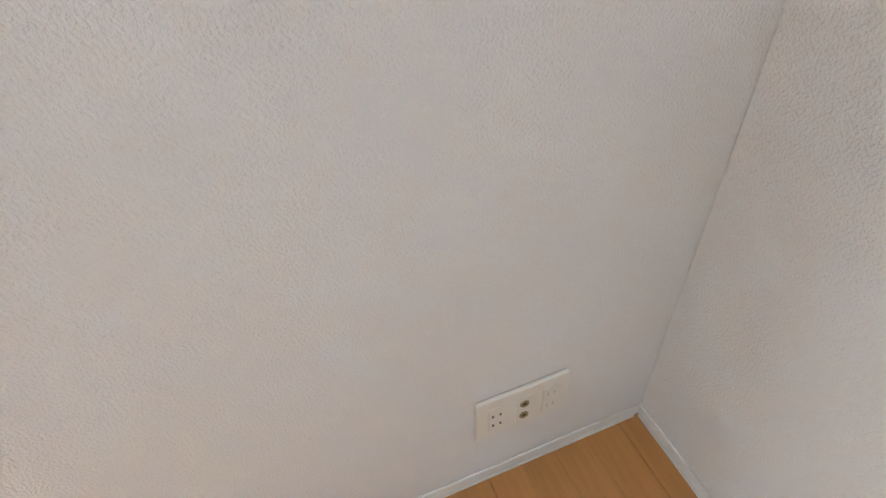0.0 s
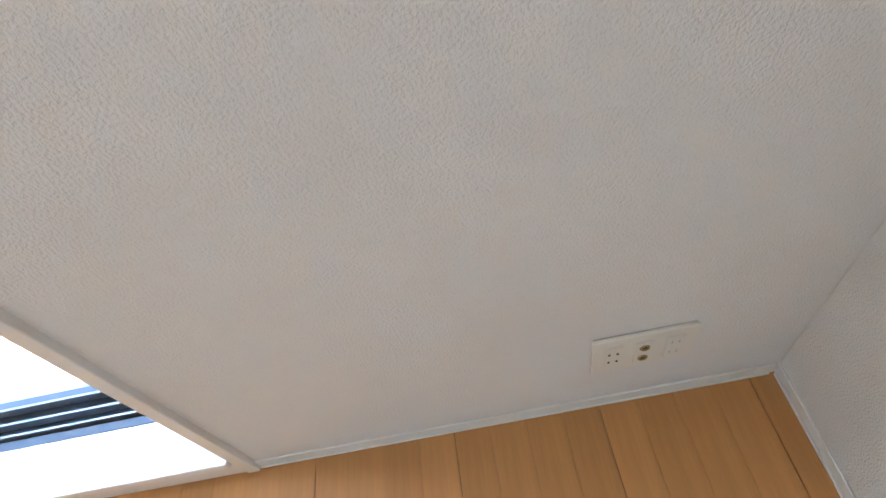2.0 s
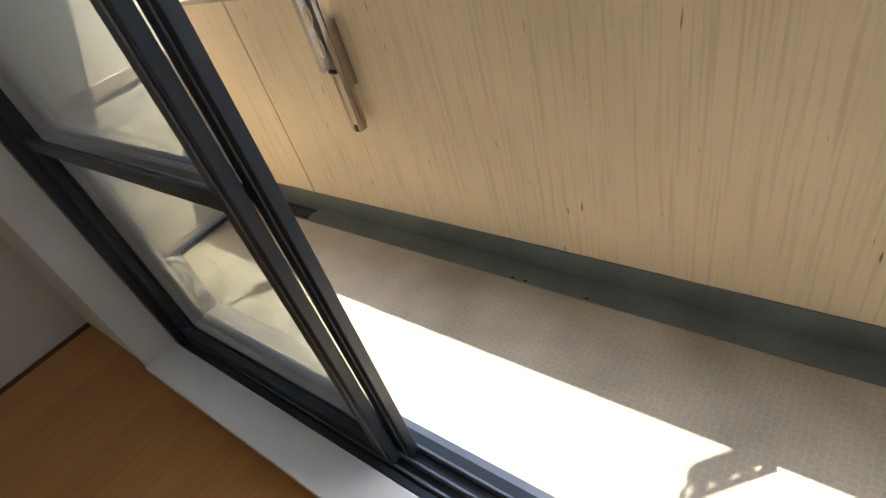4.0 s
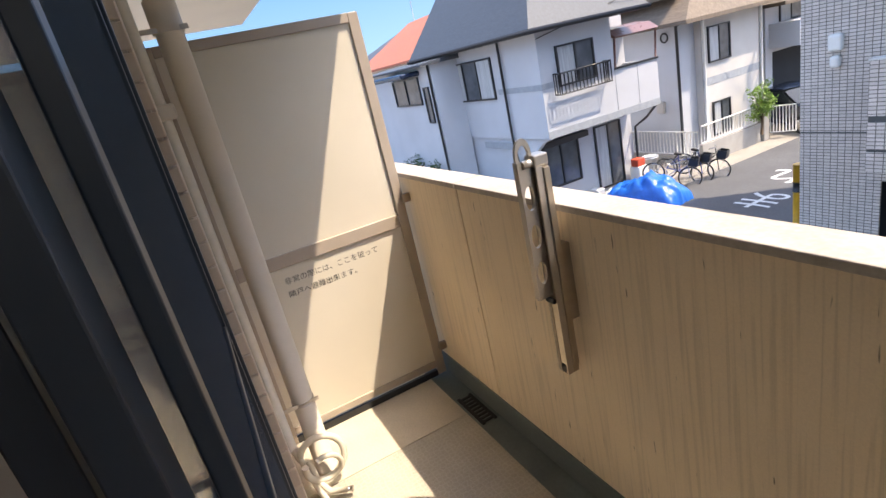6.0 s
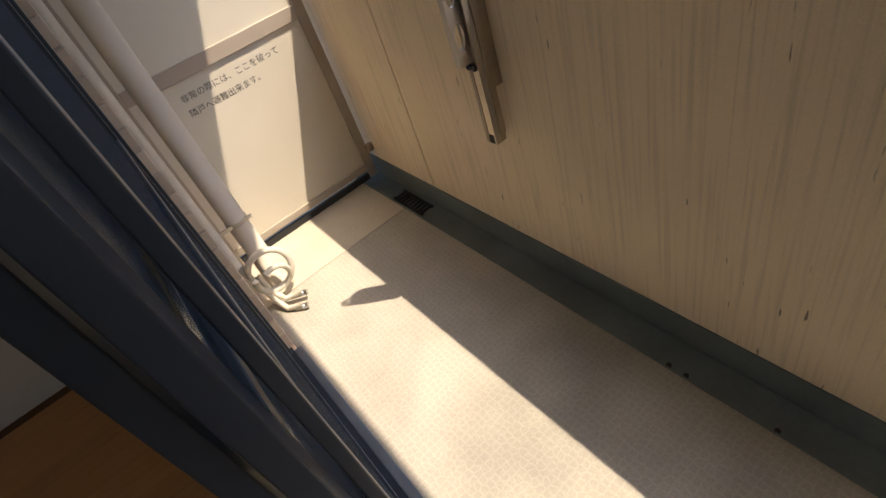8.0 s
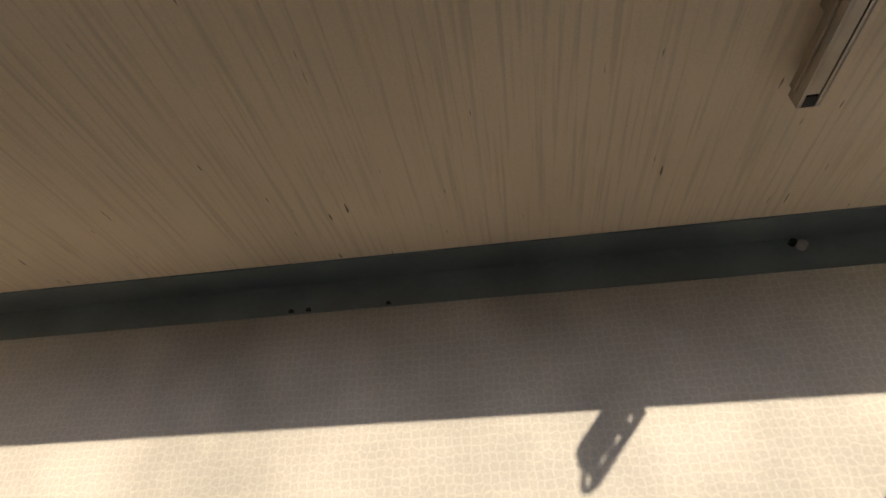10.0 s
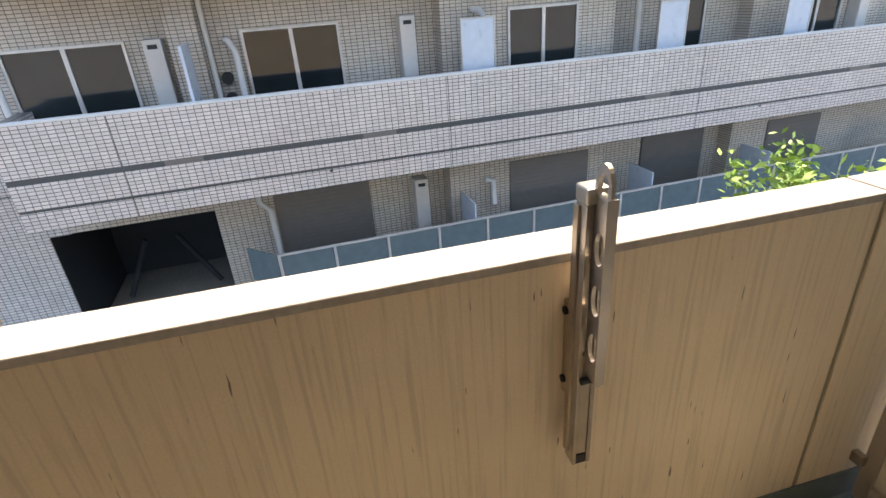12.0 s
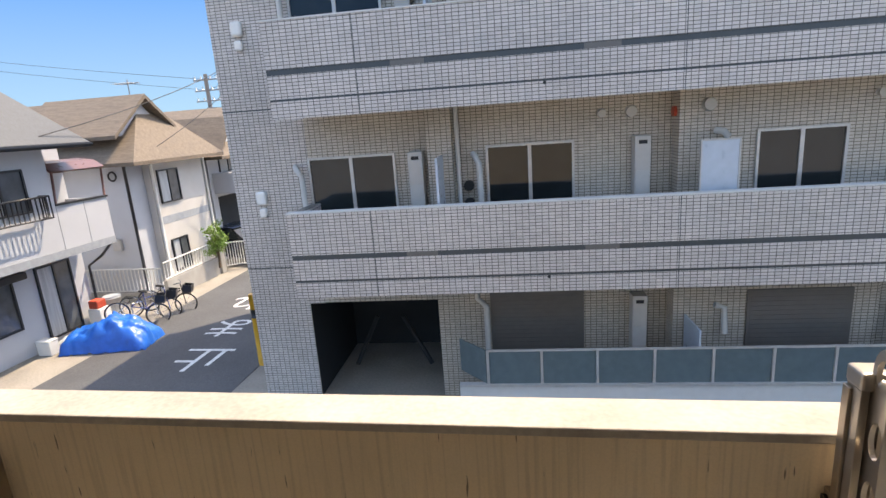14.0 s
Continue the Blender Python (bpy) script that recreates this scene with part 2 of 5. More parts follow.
M = {
    "paper": paper_mat("wallpaper"),
    "trim": mat("white_trim", (0.76, 0.75, 0.735), 0.4, var=0.04),
    "sill": mat("white_sill", (0.78, 0.78, 0.78), 0.35, var=0.03),
    "wood": mat("floor_wood", (0.50, 0.235, 0.075), 0.38, var=0.12, scale=3.0, grain=0.06, gscale=22, stretch=(9, 0.5, 1), bump=0.03, piece=0.10),
    "under": mat("floor_gap", (0.10, 0.045, 0.02), 0.8),
    "plastic": mat("ivory_plastic", (0.76, 0.74, 0.68), 0.35, var=0.02),
    "dark": mat("dark_hole", (0.02, 0.02, 0.02), 0.7),
    "brass": mat("brass", (0.4, 0.32, 0.16), 0.35, metal=1.0),
    "sash": mat("navy_aluminium", (0.022, 0.032, 0.045), 0.38, var=0.1, spec=0.5),
    "rail": mat("rail_aluminium", (0.25, 0.27, 0.29), 0.4, metal=0.7),
    "sealant": mat("joint_sealant", (0.30, 0.245, 0.155), 0.6, var=0.25, scale=9),
    "rubber": mat("black_gasket", (0.012, 0.012, 0.012), 0.7),
    "glass": glass_mat("window_glass"),
    "parapet": streak_mat("cast_parapet", (0.80, 0.66, 0.48)),
    "cap": mat("parapet_cap", (0.42, 0.375, 0.325), 0.75, var=0.22, scale=5, grain=0.12, gscale=70, bump=0.3, bscale=60),
    "net": net_mat("net_sheet"),
    "floor_out": mat("balcony_floor", (0.55, 0.485, 0.38), 0.65, var=0.16, scale=3.5, grain=0.1, gscale=140, bump=0.15),
    "gutter": mat("gutter_paint", (0.15, 0.185, 0.185), 0.45, var=0.22, scale=5, grain=0.08, gscale=60, bump=0.12, bscale=30),
    "panel": mat("partition_board", (0.64, 0.585, 0.475), 0.6, var=0.05, scale=2.0),
    "pframe": mat("partition_frame", (0.40, 0.335, 0.27), 0.45, var=0.06),
    "steel": mat("bracket_metal", (0.46, 0.42, 0.37), 0.38, metal=0.85, var=0.08, scale=20),
    "bronze": mat("bracket_bronze", (0.40, 0.34, 0.27), 0.33, metal=0.8, var=0.1, scale=20),
    "pvc": mat("beige_pipe", (0.56, 0.50, 0.41), 0.45, var=0.07, scale=6),
    "hose": mat("taped_hose", (0.60, 0.55, 0.45), 0.55, var=0.08, scale=30, bump=0.2, bscale=40),
    "tile": mat("wall_tile", (0.60, 0.48, 0.36), 0.5, var=0.08, scale=14, piece=0.14, bump=0.1),
    "mortar": mat("mortar", (0.54, 0.46, 0.36), 0.85, var=0.1),
    "slab": mat("slab_paint", (0.76, 0.70, 0.60), 0.7, var=0.06, scale=2),
    "white_metal": mat("white_metal", (0.72, 0.71, 0.67), 0.35, var=0.04),
    "ink": mat("black_print", (0.03, 0.03, 0.03), 0.6),
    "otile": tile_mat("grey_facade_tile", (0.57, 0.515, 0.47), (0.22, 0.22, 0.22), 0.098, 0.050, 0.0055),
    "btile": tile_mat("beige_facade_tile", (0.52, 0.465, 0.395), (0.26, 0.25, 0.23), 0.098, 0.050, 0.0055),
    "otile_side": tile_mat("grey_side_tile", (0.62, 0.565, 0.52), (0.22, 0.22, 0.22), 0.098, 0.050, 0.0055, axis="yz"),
    "oband": mat("dark_band", (0.05, 0.06, 0.065), 0.4, var=0.15, scale=3),
    "osoffit": mat("soffit_paint", (0.55, 0.55, 0.53), 0.7, var=0.05),
    "oalu": mat("silver_aluminium", (0.50, 0.49, 0.47), 0.4, metal=0.4),
    "opane": mat("dark_pane", (0.018, 0.024, 0.026), 0.05, var=0.3, scale=1.2),
    "frost": mat("frosted_panel", (0.42, 0.48, 0.54), 0.3, var=0.06),
    "curtain": mat("grey_curtain", (0.23, 0.26, 0.25), 0.8, var=0.3, scale=3, stretch=(8, 8, 0.2)),
    "shutter": mat("brown_shutter", (0.13, 0.12, 0.11), 0.5, var=0.08),
    "heater": mat("heater_casing", (0.50, 0.47, 0.43), 0.5, var=0.05),
    "opipe": mat("grey_pipe", (0.50, 0.49, 0.46), 0.5, var=0.05),
    "fglass": mat("fence_glass", (0.10, 0.14, 0.15), 0.12, var=0.1),
    # near-black in place of the shade inside the garage and carport
    "garage": mat("recess_shade", (0.02, 0.022, 0.024), 0.8, var=0.3, scale=2),
    "asphalt": mat("asphalt", (0.095, 0.095, 0.097), 0.9, var=0.25, scale=0.6, grain=0.3, gscale=40, bump=0.3, bscale=60),
    "ground": mat("concrete_ground", (0.29, 0.26, 0.22), 0.9, var=0.25, scale=0.8, grain=0.15, gscale=20),
    "paint": mat("road_paint", (0.62, 0.62, 0.60), 0.8, var=0.15, scale=5),
    "hwall": mat("house_plaster", (0.50, 0.51, 0.53), 0.8, var=0.07, scale=1.0, bump=0.2, bscale=25),
    "hwall2": mat("house_plaster_warm", (0.55, 0.52, 0.48), 0.8, var=0.08, scale=1.0),
    "hstripe": mat("house_stripe", (0.33, 0.35, 0.37), 0.8),
    "hroof": mat("slate_roof", (0.055, 0.063, 0.075), 0.6, var=0.2, scale=2.5, grain=0.2, gscale=9, stretch=(1, 5, 5)),
    "broof": mat("brown_roof", (0.19, 0.145, 0.105), 0.75, var=0.25, scale=2.5, grain=0.25, gscale=9, stretch=(1, 5, 5)),
    "rroof": mat("red_roof", (0.42, 0.13, 0.07), 0.7, var=0.2),
    "hframe": mat("black_frame", (0.02, 0.02, 0.022), 0.4),
    "hpane": mat("house_pane", (0.10, 0.11, 0.12), 0.08, var=0.4, scale=2.0),
    "drape": mat("lace_curtain", (0.45, 0.46, 0.46), 0.8, var=0.25, scale=3, stretch=(6, 6, 0.3)),
    "canopy": mat("brown_canopy", (0.16, 0.07, 0.055), 0.3, var=0.1),
    "tarp": mat("blue_tarp", (0.005, 0.13, 0.55), 0.35, var=0.2, scale=5, bump=0.4, bscale=9),
    "carblue": mat("dark_car_paint", (0.012, 0.022, 0.05), 0.15, spec=0.7),
    "carblack": mat("black_car_paint", (0.01, 0.01, 0.012), 0.15, spec=0.7),
    "tyre": mat("tyre_rubber", (0.02, 0.02, 0.02), 0.8),
    "bikeblue": mat("bike_blue", (0.03, 0.06, 0.25), 0.35),
    "chrome": mat("chrome", (0.6, 0.6, 0.6), 0.25, metal=1.0),
    "leaf": mat("leaf_green", (0.20, 0.33, 0.05), 0.5, var=0.4, scale=3),
    "leafdark": mat("leaf_dark", (0.05, 0.10, 0.03), 0.5, var=0.4, scale=3),
    "bark": mat("bark", (0.12, 0.08, 0.05), 0.9),
    "concrete": mat("block_concrete", (0.36, 0.34, 0.31), 0.9, var=0.15, scale=2),
    "orange": mat("yellow_guard", (0.65, 0.33, 0.02), 0.5),
    "redplastic": mat("red_plastic", (0.55, 0.08, 0.04), 0.4),
    "pole": mat("pole_concrete", (0.30, 0.30, 0.30), 0.8),
    "wire": mat("wire", (0.03, 0.03, 0.03), 0.6),
    "orangewood": mat("shutter_wood", (0.42, 0.19, 0.08), 0.6),
}

# ---- building helpers ----


def box(bm, x0, x1, y0, y1, z0, z1):
    v = [bm.verts.new(p) for p in ((x0, y0, z0), (x1, y0, z0), (x1, y1, z0), (x0, y1, z0), (x0, y0, z1), (x1, y0, z1), (x1, y1, z1), (x0, y1, z1))]
    for f in ((3, 2, 1, 0), (4, 5, 6, 7), (0, 1, 5, 4), (1, 2, 6, 5), (2, 3, 7, 6), (3, 0, 4, 7)):
        bm.faces.new([v[i] for i in f])
    return bm


def rbox(x0, x1, y0, y1, z0, z1, r=0.004, seg=2):
    bm = box(bmesh.new(), x0, x1, y0, y1, z0, z1)
    bmesh.ops.bevel(bm, geom=bm.edges[:], offset=r, segments=seg, affect="EDGES", profile=0.5)
    return bm


def boxes(*bs):
    bm = bmesh.new()
    for b in bs:
        box(bm, *b)
    return bm


def tube(points, r, n=10, bm=None, cap=True):
    """A round bar swept along points."""
    bm = bm or bmesh.new()
    pts = [Vector(p) for p in points]
    rings, up = [], None
    for i, p in enumerate(pts):
        d = (pts[min(i + 1, len(pts) - 1)] - pts[max(i - 1, 0)]).normalized()
        if up is None:
            up = Vector((0, 0, 1)) if abs(d.z) < 0.9 else Vector((1, 0, 0))
        a = d.cross(up).normalized()
        b = a.cross(d).normalized()
        up = b
        rad = r[i] if isinstance(r, (list, tuple)) else r
        rings.append([bm.verts.new(p + a * rad * math.cos(k * math.tau / n) + b * rad * math.sin(k * math.tau / n)) for k in range(n)])
    for q, s in zip(rings, rings[1:]):
        for k in range(n):
            bm.faces.new((q[k], q[(k + 1) % n], s[(k + 1) % n], s[k])).smooth = True
    if cap:
        bm.faces.new(rings[0])
        bm.faces.new(rings[-1][::-1])
    return bm


def prism(outline, axis, a, b, bm=None):
    """An outline of 2D points pushed along an axis from a to b."""
    bm = bm or bmesh.new()
    put = {"x": lambda p, t: (t, p[0], p[1]), "y": lambda p, t: (p[0], t, p[1]), "z": lambda p, t: (p[0], p[1], t)}[axis]
    lo = [bm.verts.new(put(p, a)) for p in outline]
    hi = [bm.verts.new(put(p, b)) for p in outline]
    n = len(outline)
    bm.faces.new(lo)
    bm.faces.new(hi[::-1])
    for i in range(n):
        bm.faces.new((lo[i], hi[i], hi[(i + 1) % n], lo[(i + 1) % n]))
    bmesh.ops.recalc_face_normals(bm, faces=bm.faces[:])
    return bm


def ring(r, tr, n=28, k=6, centre=(0, 0, 0), axis="y"):
    bm = bmesh.new()
    rows = []
    for i in range(n):
        a = i * math.tau / n
        row = []
        for j in range(k):
            b = j * math.tau / k
            u, w, v = (r + tr * math.cos(b)) * math.cos(a), (r + tr * math.cos(b)) * math.sin(a), tr * math.sin(b)
            p = (u, v, w) if axis == "y" else ((v, u, w) if axis == "x" else (u, w, v))
            row.append(bm.verts.new(Vector(p) + Vector(centre)))
        rows.append(row)
    for i in range(n):
        for j in range(k):
            q, s = rows[i], rows[(i + 1) % n]
            bm.faces.new((q[j], q[(j + 1) % k], s[(j + 1) % k], s[j])).smooth = True
    bmesh.ops.recalc_face_normals(bm, faces=bm.faces[:])
    return bm


def part(name, bm, material, parent=None, label=""):
    me = bpy.data.meshes.new(name)
    bm.to_mesh(me)
    bm.free()
    me.materials.append(M[material])
    ob = new(name, me)
    ob.parent = parent
    if label:
        ob["label"] = label
    return ob


def thing(name, label, category, group="", at=None):
    ob = new(name)
    if at is not None:
        ob.matrix_world = at
    return tagged(ob, label, category, group)


def struct(name, bm, material, label, category):
    return tagged(part(name, bm, material), label, category, kind="structure")


def words(name, text, size, material, m, parent, label="", thick=0.0006, sx=1.0, sy=1.0):
    cu = bpy.data.curves.new(name, "FONT")
    cu.body, cu.size, cu.extrude = text, size, thick
    tmp = new(name + "_curve", cu)
    bpy.context.view_layer.update()
    me = bpy.data.meshes.new_from_object(tmp.evaluated_get(bpy.context.evaluated_depsgraph_get()))
    bpy.data.objects.remove(tmp)
    me.transform(Matrix.Diagonal((sx, sy, 1, 1)))
    me.transform(m)
    me.materials.clear()
    me.materials.append(M[material])
    ob = new(name, me)
    ob.parent = parent
    if label:
        ob["label"] = label
    return ob

# ---- room ----
XR, XL, YB, ZC = 1.08, -2.6, -3.4, 2.4      # right wall, left wall, back wall, ceiling
WL, WR, SILL, HEAD = -1.9, -0.036, 0.095, 2.0   # window opening
ZB, YP, TOP = -0.17, 1.131, 0.890            # balcony floor, parapet face, underside of its cap
SOF = 2.13                                   # underside of the balcony above

wall_window = struct("wall_window", boxes((XL, WL - 0.03, 0, 0.14, -0.4, ZC), (WR + 0.028, XR + 0.12, 0, 0.14, -0.4, ZC),
                     (WL - 0.03, WR + 0.028, 0, 0.14, HEAD + 0.03, ZC), (WL - 0.03, WR + 0.028, 0, 0.14, -0.4, -0.001)), "paper", "white embossed wallpaper wall around the sliding window", "wall")
struct("wall_right", boxes((XR, XR + 0.12, YB, -0.001, -0.1, ZC)), "paper", "white embossed wallpaper side wall", "wall")
struct("wall_left", boxes((XL - 0.12, XL, YB, 0.215, -0.1, ZC)), "paper", "white embossed wallpaper side wall", "wall")
struct("wall_back", boxes((XL - 0.12, XR + 0.12, YB - 0.12, YB, -0.1, ZC)), "paper", "white embossed wallpaper back wall", "wall")
struct("ceiling", boxes((XL - 0.12, XR + 0.12, YB - 0.12, 0.215, ZC, ZC + 0.1)), "paper", "plain white papered ceiling", "ceiling")
floor = struct("floor", boxes((XL, XR, YB, 0, -0.1, -0.012)), "under", "orange-brown wooden strip floor", "floor")
bb = struct("baseboard", rbox(WR + 0.029, XR - 0.006, -0.005, 0.0, 0.0, 0.034, 0.002), "trim", "low white baseboard", "baseboard")
struct("baseboard_side", rbox(XR - 0.005, XR, YB, 0.0, 0.0, 0.034, 0.002), "trim", "low white baseboard", "baseboard")
struct("baseboard_bead", rbox(WR + 0.028, XR - 0.016, -0.0085, -0.0052, 0.0, 0.005, 0.001), "trim", "thin pale sealing bead along the floor", "trim")
struct("baseboard_bead_side", rbox(XR - 0.0085, XR - 0.0052, YB, -0.009, 0.0, 0.005, 0.001), "trim", "thin pale sealing bead along the floor", "trim")

# casing and sill of the window
casing = thing("window_casing", "white wooden casing and deep sill board of the sliding window", "window casing")
casing["kind"] = "structure"
part("jamb", rbox(WR, WR + 0.028, -0.014, 0.214, 0.0, HEAD + 0.03, 0.002), "trim", casing)
part("jamb", rbox(WL - 0.03, WL, -0.014, 0.139, 0.0, HEAD + 0.03, 0.002), "trim", casing)
part("head", rbox(WL, WR, -0.014, 0.139, HEAD, HEAD + 0.03, 0.002), "trim", casing)
part("sill_board", rbox(WL, WR, -0.022, 0.10, SILL - 0.028, SILL, 0.004), "sill", casing, "white laminated sill board")
part("riser", boxes((WL, WR, -0.010, 0.0, 0.0, SILL - 0.0285)), "trim", casing)

# window frame, sashes and rails
window = thing("window_1", "dark navy aluminium sliding window, its right half slid open", "window")
window["kind"] = "structure"
part("track", boxes((WL, WR, 0.102, 0.236, 0.0, SILL - 0.022), (WL, WR, 0.102, 0.122, SILL - 0.022, SILL - 0.004)), "sash", window)
for y in (0.128, 0.158, 0.196):
    part("guide_rail", rbox(WL, WR, y, y + 0.006, SILL - 0.022, SILL + 0.006, 0.001), "rail", window, "worn bare aluminium guide rail")
part("outer_lip", rbox(WL, WR, 0.2362, 0.262, -0.03, SILL - 0.04, 0.002), "rail", window)
for x0, x1 in ((WL, WL + 0.035),):
    part("side_frame", rbox(x0, x1, 0.102, 0.228, SILL - 0.02, HEAD, 0.002), "sash", window)
part("head_frame", rbox(WL + 0.035, WR, 0.102, 0.228, HEAD - 0.04, HEAD, 0.002), "sash", window)
part("outer_flange", rbox(WL - 0.135, WL - 0.001, 0.1405, 0.152, ZB + 0.02, HEAD + 0.02, 0.002), "sash", window)


def sash(x0, x1, y, label):
    s = thing("window_sash", label, "window sash")
    s["kind"] = "structure"
    zb, zt, w, d = SILL + 0.004, HEAD - 0.045, 0.052, 0.026
    part("stile", rbox(x0, x0 + w, y, y + d, zb, zt, 0.002), "sash", s)
    part("stile", rbox(x1 - w, x1, y, y + d, zb, zt, 0.002), "sash", s)
    part("stile_bead", rbox(x1 - 0.022, x1 - 0.016, y - 0.003, y, zb, zt, 0.001), "rail", s)
    part("bottom_rail", rbox(x0 + w, x1 - w, y, y + d, zb, zb + 0.06, 0.002), "sash", s)
    part("top_rail", rbox(x0 + w, x1 - w, y, y + d, zt - 0.05, zt, 0.002), "sash", s)
    part("middle_rail", rbox(x0 + w, x1 - w, y + 0.002, y + d - 0.002, 0.86, 0.895, 0.002), "sash", s)
    for z0, z1 in ((zb + 0.06, 0.86), (0.895, zt - 0.05)):
        g = part("pane", boxes((x0 + w, x1 - w, y + 0.010, y + 0.015, z0, z1)), "glass", s, "clear glass pane")
        g.visible_shadow = False


sash(WL + 0.035, -0.875, 0.130, "inner sliding sash, dark aluminium with clear glass")
sash(WL + 0.036, -0.846, 0.168, "outer sliding sash, dark aluminium with clear glass")

# insect screen slid behind the sashes
M["mesh"] = mat("insect_mesh", (0.030, 0.052, 0.085), 0.6, var=0.1)
scr = thing("insect_screen", "dark fly screen in a thin aluminium frame behind the glass", "insect screen")
SX = (WL + 0.04, -0.905)
for a, b in ((SX[0], SX[0] + 0.03), (SX[1] - 0.03, SX[1])):
    part("stile", rbox(a, b, 0.204, 0.220, SILL + 0.006, HEAD - 0.045, 0.002), "sash", scr)
for a, b in ((SILL + 0.006, SILL + 0.045), (0.86, 0.885), (HEAD - 0.08, HEAD - 0.045)):
    part("rail", rbox(SX[0] + 0.03, SX[1] - 0.03, 0.205, 0.219, a, b, 0.002), "sash", scr)
for a, b in ((SILL + 0.045, 0.86), (0.885, HEAD - 0.08)):
    bm = bmesh.new()
    for i in range(int((SX[1] - SX[0] - 0.06) / 0.004)):
        x = SX[0] + 0.032 + i * 0.004
        box(bm, x, x + 0.0005, 0.2115, 0.2119, a, b)
    tagged(part("mesh", bm, "mesh", scr, "fine dark mesh"), kind="stuff")

# ---- balcony ----
struct("balcony_floor", boxes((-2.466, 1.6, 0.236, 1.018, ZB - 0.18, ZB)), "net", "pale sheet floor with a raised net pattern and a joint", "floor")
struct("balcony_floor_end", boxes((-3.9, -2.470, 0.236, 1.018, ZB - 0.18, ZB)), "floor_out", "bare beige balcony floor beside the partition", "floor")
struct("balcony_gutter", boxes((-3.9, 2.6, 1.0181, YP, ZB - 0.18, ZB - 0.012), (-3.9, 2.6, YP - 0.006, YP - 0.0002, ZB - 0.012, -0.07),
       (-3.9, 2.6, 1.012, 1.0178, ZB - 0.02, ZB + 0.0025)), "gutter", "blue-grey painted floor gutter and upstand", "gutter")
struct("floor_patch", rbox(1.10, 1.60, 0.55, 0.585, ZB - 0.01, ZB + 0.003, 0.002), "gutter", "blue-grey waterproof strip across the floor", "trim")
for x0, x1, n in ((-3.9, -2.339, "parapet_1"), (-2.330, 0.950, "parapet_2"), (0.968, 2.6, "parapet_3")):
    struct(n, boxes((x0, x1, YP, 1.235, -0.9, TOP)), "parapet", "cream cast parapet with vertical grain grooves", "parapet")
struct("parapet_core", boxes((-3.9, 2.6, YP + 0.005, 1.23, -0.9, TOP - 0.002)), "sealant", "brown sealant in the parapet joints", "parapet")
for x0, x1, n in ((-3.9, -2.338, "parapet_cap_1"), (-2.331, 0.956, "parapet_cap_2"), (0.963, 2.6, "parapet_cap_3")):
    struct(n, rbox(x0, x1, YP - 0.008, 1.242, TOP, TOP + 0.022, 0.004), "cap", "weathered cream parapet coping", "coping")
struct("balcony_soffit", boxes((-6.5, 9.0, 0.236, 1.25, SOF, SOF + 0.25)), "slab", "cream underside of the balcony above", "ceiling")
struct("wall_outer", boxes((-3.9, WL - 0.14, 0.1401, 0.236, -0.9, SOF), (WR + 0.0281, 2.6, 0.1401, 0.236, -0.9, SOF), (WL - 0.139, WR + 0.028, 0.1401, 0.236, HEAD + 0.05, SOF),
       (WL - 0.139, WR + 0.028, 0.1401, 0.2355, -0.9, -0.031)), "mortar", "mortar bed of the tiled outer wall", "wall")
outer = bpy.data.objects["wall_outer"]

grate = thing("drain_grate", "dark slotted drain grate in the gutter corner", "drain grate")
part("plate", boxes((-2.60, -2.36, 1.03, 1.044, ZB - 0.011, ZB - 0.004), (-2.60, -2.36, 1.092, 1.106, ZB - 0.011, ZB - 0.004)), "dark", grate)
for i in range(9):
    part("slat", boxes((-2.59 + i * 0.026, -2.578 + i * 0.026, 1.044, 1.092, ZB - 0.011, ZB - 0.005)), "dark", grate)


def partition(x, face, with_words):
    """Escape partition across the balcony: framed boards in two fields. face: side that shows."""
    p = thing("escape_partition", "cream balcony partition board in a taupe metal frame" + (" with printed notice" if with_words else ""), "partition")
    y0, y1, w = 0.30, 1.105, 0.045
    zl, zm, zh = -0.115, 0.70, 1.60
    d = 0.018
    part("post", rbox(x - d, x + d, y1 - w, y1, ZB + 0.01, zh + 0.02, 0.003), "pframe", p)
    part("post", rbox(x - d, x + d, 0.237, y0, ZB + 0.01, zh + 0.02, 0.003), "pframe", p)
    for z0, z1 in ((zl, zl + 0.035), (zm - 0.03, zm + 0.03), (zh - 0.02, zh + 0.02)):
        part("crossbar", rbox(x - d + 0.001, x + d - 0.001, y0, y1 - w, z0, z1, 0.003), "pframe", p)
    part("board", boxes((x - 0.006, x + 0.006, y0, y1 - w, zl + 0.035, zm - 0.03)), "panel", p)
    part("board", boxes((x - 0.006, x + 0.006, y0, y1 - w, zm + 0.03, zh - 0.02)), "panel", p)
    part("bottom_gap_seal", boxes((x - 0.008, x + 0.008, 0.3, 1.06, ZB + 0.001, zl - 0.02)), "dark", p)
    for z in (0.80, 0.0):
        part("wall_clip", rbox(x - 0.012 + face * 0.03, x + 0.012 + face * 0.03, y1 - 0.012, YP, z - 0.02, z + 0.02, 0.003), "bronze", p)
    if with_words:
        m = Matrix.Translation((x + 0.0063, 0.475, 0.592)) @ Euler((radians(90), 0, radians(90))).to_matrix().to_4x4()
        words("notice_line", "非常の際には、ここを破って", 0.0345, "ink", m, p, "black printed notice", thick=0.0002)
        m = Matrix.Translation((x + 0.0063, 0.475, 0.530)) @ Euler((radians(90), 0, radians(90))).to_matrix().to_4x4()
        words("notice_line", "隣戸へ避難出来ます。", 0.0345, "ink", m, p, "black printed notice", thick=0.0002)
    return p


